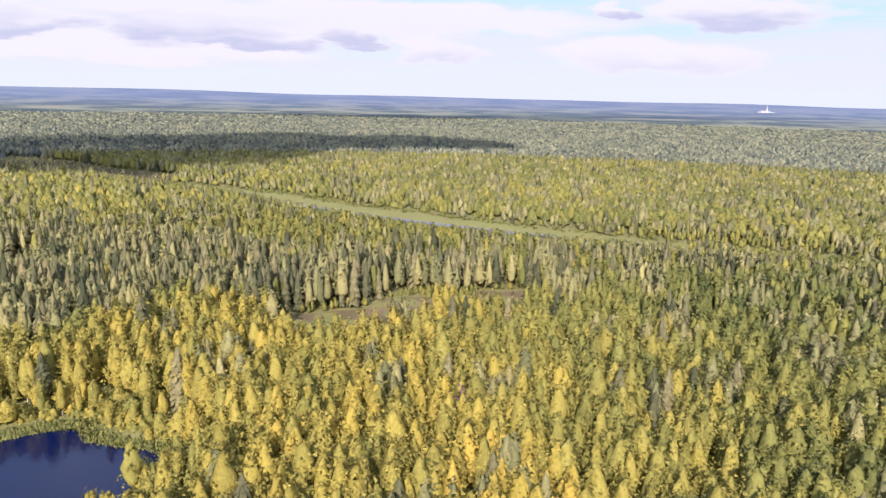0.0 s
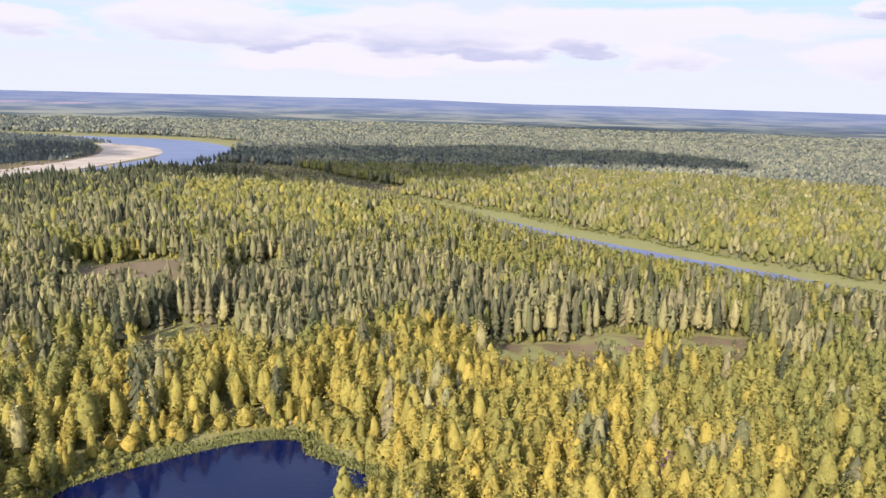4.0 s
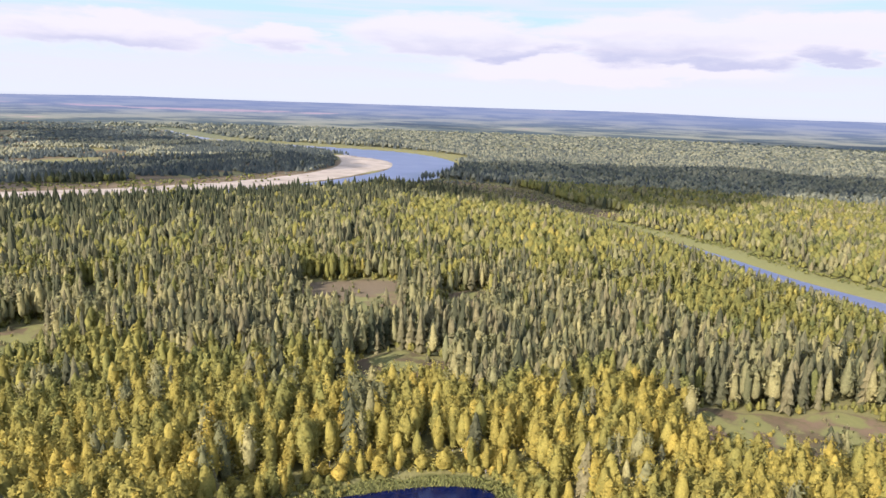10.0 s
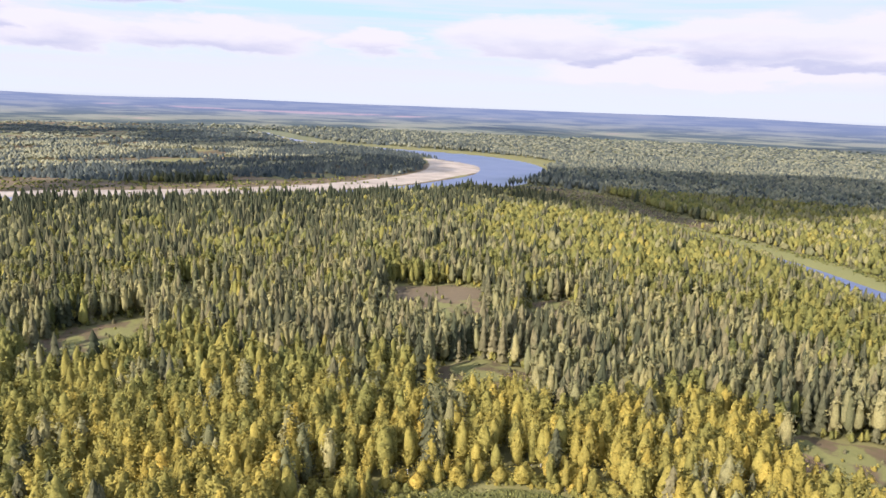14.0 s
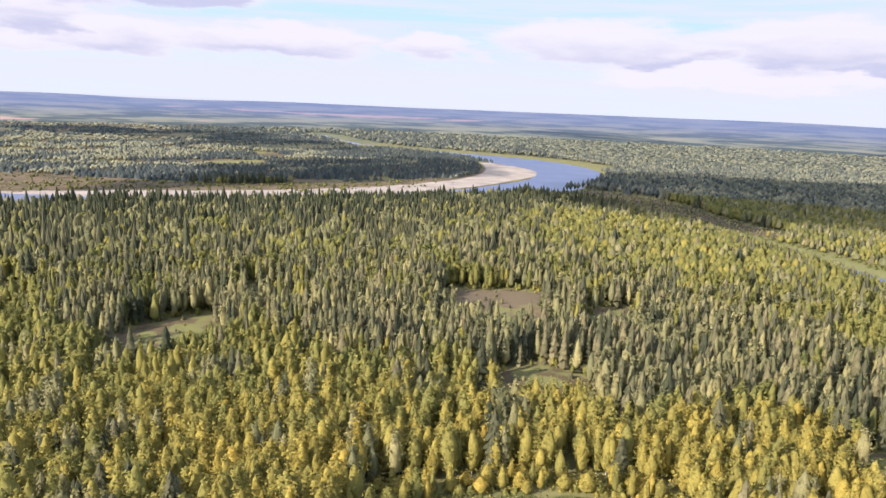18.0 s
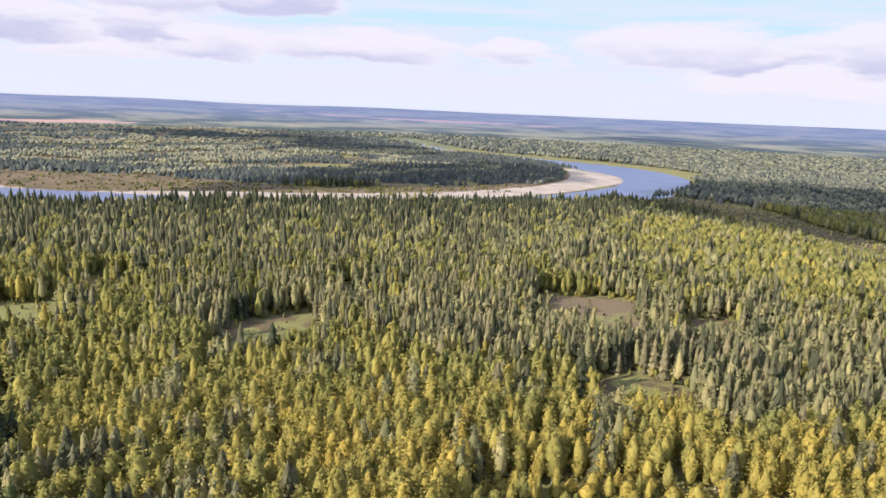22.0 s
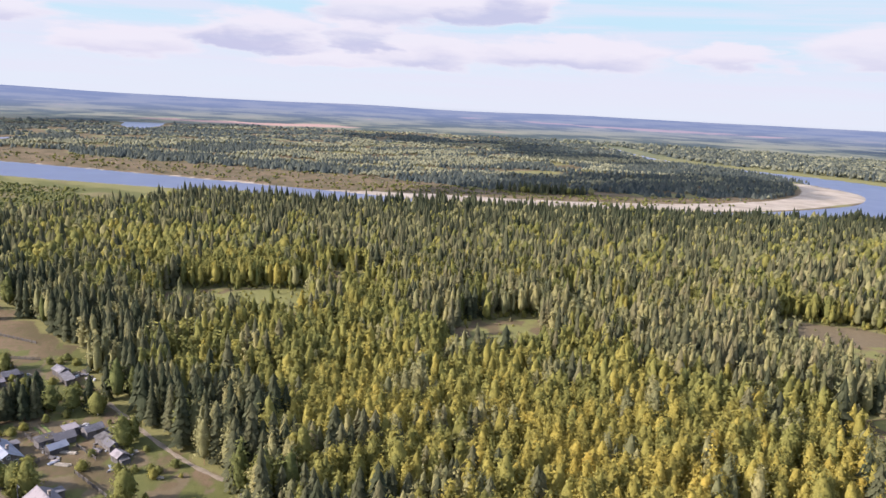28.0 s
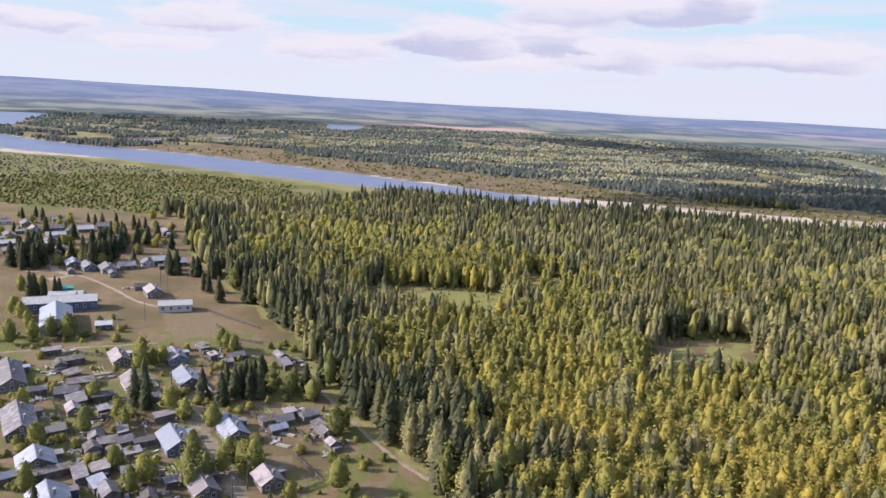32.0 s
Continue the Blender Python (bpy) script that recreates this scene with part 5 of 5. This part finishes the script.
pole(-389, -99, 14, 24, False)
pole(-390, -96, 14, 24, False)
for px, py, ph in ((-322, -102, 9), (-340, -96, 9), (-245, -58, 8), (-214, -46, 8), (-199, -41, 8), (-192, -44, 8), (-268, -72, 8), (-226, -92, 8), (-420, -150, 8)):
    pole(px, py, ph, 24)


def garden_bed(x, y, heading, length, rows, seed):
    top = place("garden_bed", x, y, heading, "narrow vegetable beds of dark soil and green tops", "garden", "garden beds")
    rng = random.Random(seed)
    for i in range(rows):
        bm = box(-length / 2, length / 2, i * 1.1, i * 1.1 + 0.7, -0.1, 0.22)
        bmesh.ops.bevel(bm, geom=bm.edges[:], offset=0.08, segments=1)
        part("bed", bm, rng.choice((bed_mats)), top)


def bed_material(name, a, b):
    m, n = material(name)
    pos = n.add("ShaderNodeNewGeometry").outputs["Position"]
    f = n.noise(pos, 1.8, 3.0)
    finish(n, n.mix(n.smooth(f, 0.4, 0.6), (*a, 1), (*b, 1)), 0.95, f, 0.8, 0.2)
    return m


bed_mats = (bed_material("bed_soil", (0.11, 0.085, 0.06), (0.18, 0.14, 0.09)), bed_material("bed_greens", (0.08, 0.11, 0.03), (0.15, 0.17, 0.05)), bed_material("bed_straw", (0.22, 0.19, 0.09), (0.14, 0.13, 0.05)))
for i, (gx, gy, gh, gl, gr) in enumerate([(-246, -84, 114, 12, 6), (-236, -90, 114, 9, 5), (-213, -84, 24, 8, 4), (-262, -104, 24, 8, 5), (-225, -66, 114, 8, 4), (-209, -63, 24, 8, 4), (-286, -68, 114, 9, 5), (-246, -41, 24, 7, 3), (-282, -101, 24, 8, 4)]):
    garden_bed(gx, gy, gh, gl, gr, i)

# trees that stand among the houses
VILLAGE_BROADLEAF = [(-211, -43), (-204, -52), (-217, -57), (-287, -82), (-303, -58), (-235, -79), (-232, -89), (-258, -94), (-212, -76), (-199, -69), (-204, -67), (-311, -138), (-318, -126), (-318, -120), (-258, -32), (-253, -25),
                     (-246, -68), (-264, -46), (-264, -41), (-347, -150), (-228, -18), (-232, -15), (-196, -18), (-293, -87), (-234, -54), (-207, -48), (-200, -55), (-283, -85), (-305, -60), (-316, -132), (-260, -38), (-189, -30), (-183, -12), (-214, -47), (-208, -40), (-206, -56), (-290, -79), (-300, -55), (-241, -63), (-323, -121), (-328, -138), (-341, -145), (-320, -142), (-383, -160), (-386, -152), (-226, -100), (-250, -112), (-202, -94), (-240, -82)]
VILLAGE_SPRUCE = [(-257, -50), (-255, -60), (-252, -80), (-260, -53), (-374, -153), (-374, -147), (-376, -143), (-370, -69), (-387, -76), (-440, -174), (-441, -169), (-441, -180), (-446, -189), (-452, -152), (-453, -146), (-453, -141),
                  (-457, -137), (-256, -42), (-258, -27), (-265, -80), (-262, -49), (-448, -184), (-455, -160), (-438, -186), (-249, -76), (-390, -79)]
vrng = random.Random(31)


def shrub(x, y, h, wide, tint, turn):
    top = tree("bush", vrng.choice(MODELS["bush"]), x, y, -0.12 * h, h, wide * 0.8, tint, turn)
    top.name = "shrub"
    return tagged(top, "low leafy green and yellow garden shrub", "shrub", group="garden shrubs")


for tx, ty in VILLAGE_BROADLEAF:
    tree("bush", vrng.choice(MODELS["bush"]), tx, ty, -0.05, vrng.uniform(6.5, 10.0), vrng.uniform(0.95, 1.3), vrng.uniform(0.05, 0.28), vrng.uniform(0, 6.28)).name = "garden_tree"
for tx, ty in VILLAGE_SPRUCE:
    tree("spruce", vrng.choice(MODELS["spruce"]), tx, ty, -0.05, vrng.uniform(10.5, 14.5), vrng.uniform(1.0, 1.3), vrng.uniform(0.0, 0.3), vrng.uniform(0, 6.28))


def clear_of_houses(x, y, far):
    return all(math.hypot(x - a[0], y - a[1]) > far for a in HOUSES + FAR_HOUSES)


for cx, cy, cr, cn in ((-441, -176, 11, 18), (-453, -146, 9, 18), (-470, -182, 12, 14), (-480, -150, 14, 14), (-430, -96, 10, 8), (-415, -84, 8, 6), (-374, -149, 7, 4), (-258, -47, 7, 7), (-500, -140, 14, 7)):
    for i in range(cn):
        tree("spruce", vrng.choice(MODELS["spruce"]), cx + vrng.uniform(-cr, cr), cy + vrng.uniform(-cr, cr), -0.05, vrng.uniform(10, 15), vrng.uniform(1.1, 1.4), vrng.uniform(0.0, 0.25), vrng.uniform(0, 6.28))
in_village = lambda x, y, d: poly_gap(np.array([x]), np.array([y]), VILLAGE)[0] < -d
for i in range(120):
    tx, ty = vrng.uniform(-600, -440), vrng.uniform(-240, -105)
    if in_village(tx, ty, 6) and clear_of_houses(tx, ty, 8):
        k = vrng.choice(("birch", "birch", "spruce"))
        if k == "birch":
            shrub(tx, ty, vrng.uniform(4, 8), vrng.uniform(1.6, 2.2), vrng.uniform(0.1, 0.45), vrng.uniform(0, 6.28))
        else:
            tree(k, vrng.choice(MODELS[k]), tx, ty, -0.05, vrng.uniform(7, 12), vrng.uniform(1.2, 1.7), vrng.uniform(0.0, 0.4), vrng.uniform(0, 6.28))
for i in range(420):
    tx, ty = vrng.uniform(-345, -178), vrng.uniform(-150, 0)
    if in_village(tx, ty, 2) and clear_of_houses(tx, ty, 8) and not (tx < -308 and ty > -100):
        shrub(tx, ty, vrng.uniform(1.2, 3.6), vrng.uniform(1.7, 2.7), vrng.uniform(0.08, 0.42), vrng.uniform(0, 6.28))


# ---------------------------------------------------------------- the lake's edge
def sedge():
    """Tufts of tall sedge round the lake, in one mesh."""
    rng = np.random.RandomState(77)
    ring = smooth_line(LAKE, 6, True)
    k = rng.randint(0, len(ring), 9000)
    c = LAKE.mean(0)
    out = (ring[k] - c) / np.linalg.norm(ring[k] - c, axis=1)[:, None]
    p = ring[k] + out * rng.uniform(-0.6, 4.5, len(k))[:, None] + rng.normal(0, 0.5, (len(k), 2))
    h, a = rng.uniform(0.35, 0.9, len(k)), rng.uniform(0, 6.283, len(k))
    d = np.stack([np.cos(a), np.sin(a)], -1) * 0.12
    z = np.clip(poly_gap(p[:, 0], p[:, 1], LAKE) * 0.16, -1.0, 1.6) - 1.05
    v = np.concatenate([np.c_[p - d, z], np.c_[p + d, z], np.c_[p + d[:, ::-1] * 0.6, z + h]])
    n = len(k)
    me = mesh_from("sedge", v, np.stack([np.arange(n), np.arange(n) + n, np.arange(n) + 2 * n], -1), [sedge_mat], None, True)
    me.normals_split_custom_set_from_vertices(np.tile(np.array([[-0.2, -0.5, 0.8]]), (len(v), 1)))
    tagged(new("sedge", me), "yellow-green sedge fringe along the lake shore", "grass", kind="stuff")


sedge_mat = bed_material("sedge_blades", (0.12, 0.13, 0.036), (0.18, 0.17, 0.05))
sedge()
purple_mat = foliage("purple_leaves", [(0.0, (0.12, 0.05, 0.09)), (1.0, (0.26, 0.12, 0.20))], True)


def purple_tree(x, y):
    top = new("rowan_tree")
    top.matrix_basis = Matrix.Translation((x, y, -0.1)) @ Matrix.Diagonal((15.5, 15.5, 13, 1))
    for (part_name, me), mat in zip(MODELS["birch"][2], (bark_mats["birch"], purple_mat)):
        o = new(part_name, me.copy())
        o.data.materials.clear()
        o.data.materials.append(mat)
        o.parent, o.color = top, (0.6, 0.6, 0.6, 1)
    tagged(top, "single purple-red autumn tree among yellow birches", "tree")


purple_tree(10, 158)


# ---------------------------------------------------------------- white works on the horizon
def far_works(x, y, heading):
    top = new("industrial_plant")
    top.matrix_basis = pose(x, y, float(rise(np.array(math.hypot(x, y)))), 0, 0, heading)
    tagged(top, "distant white industrial plant with a tall stack", "factory")
    for a, b, h in ((-44, -22, 5), (-20, -4, 10), (-3, 16, 8), (18, 42, 4)):
        part("hall", box(a, b, -14, 14, -6, h), M["white"], top)
    bm = bmesh.new()
    bmesh.ops.create_cone(bm, cap_ends=True, segments=10, radius1=5, radius2=1.5, depth=32, matrix=Matrix.Translation((6, 0, 14)))
    part("stack", bm, M["white"], top)


far_works(1641, 3542, 25)
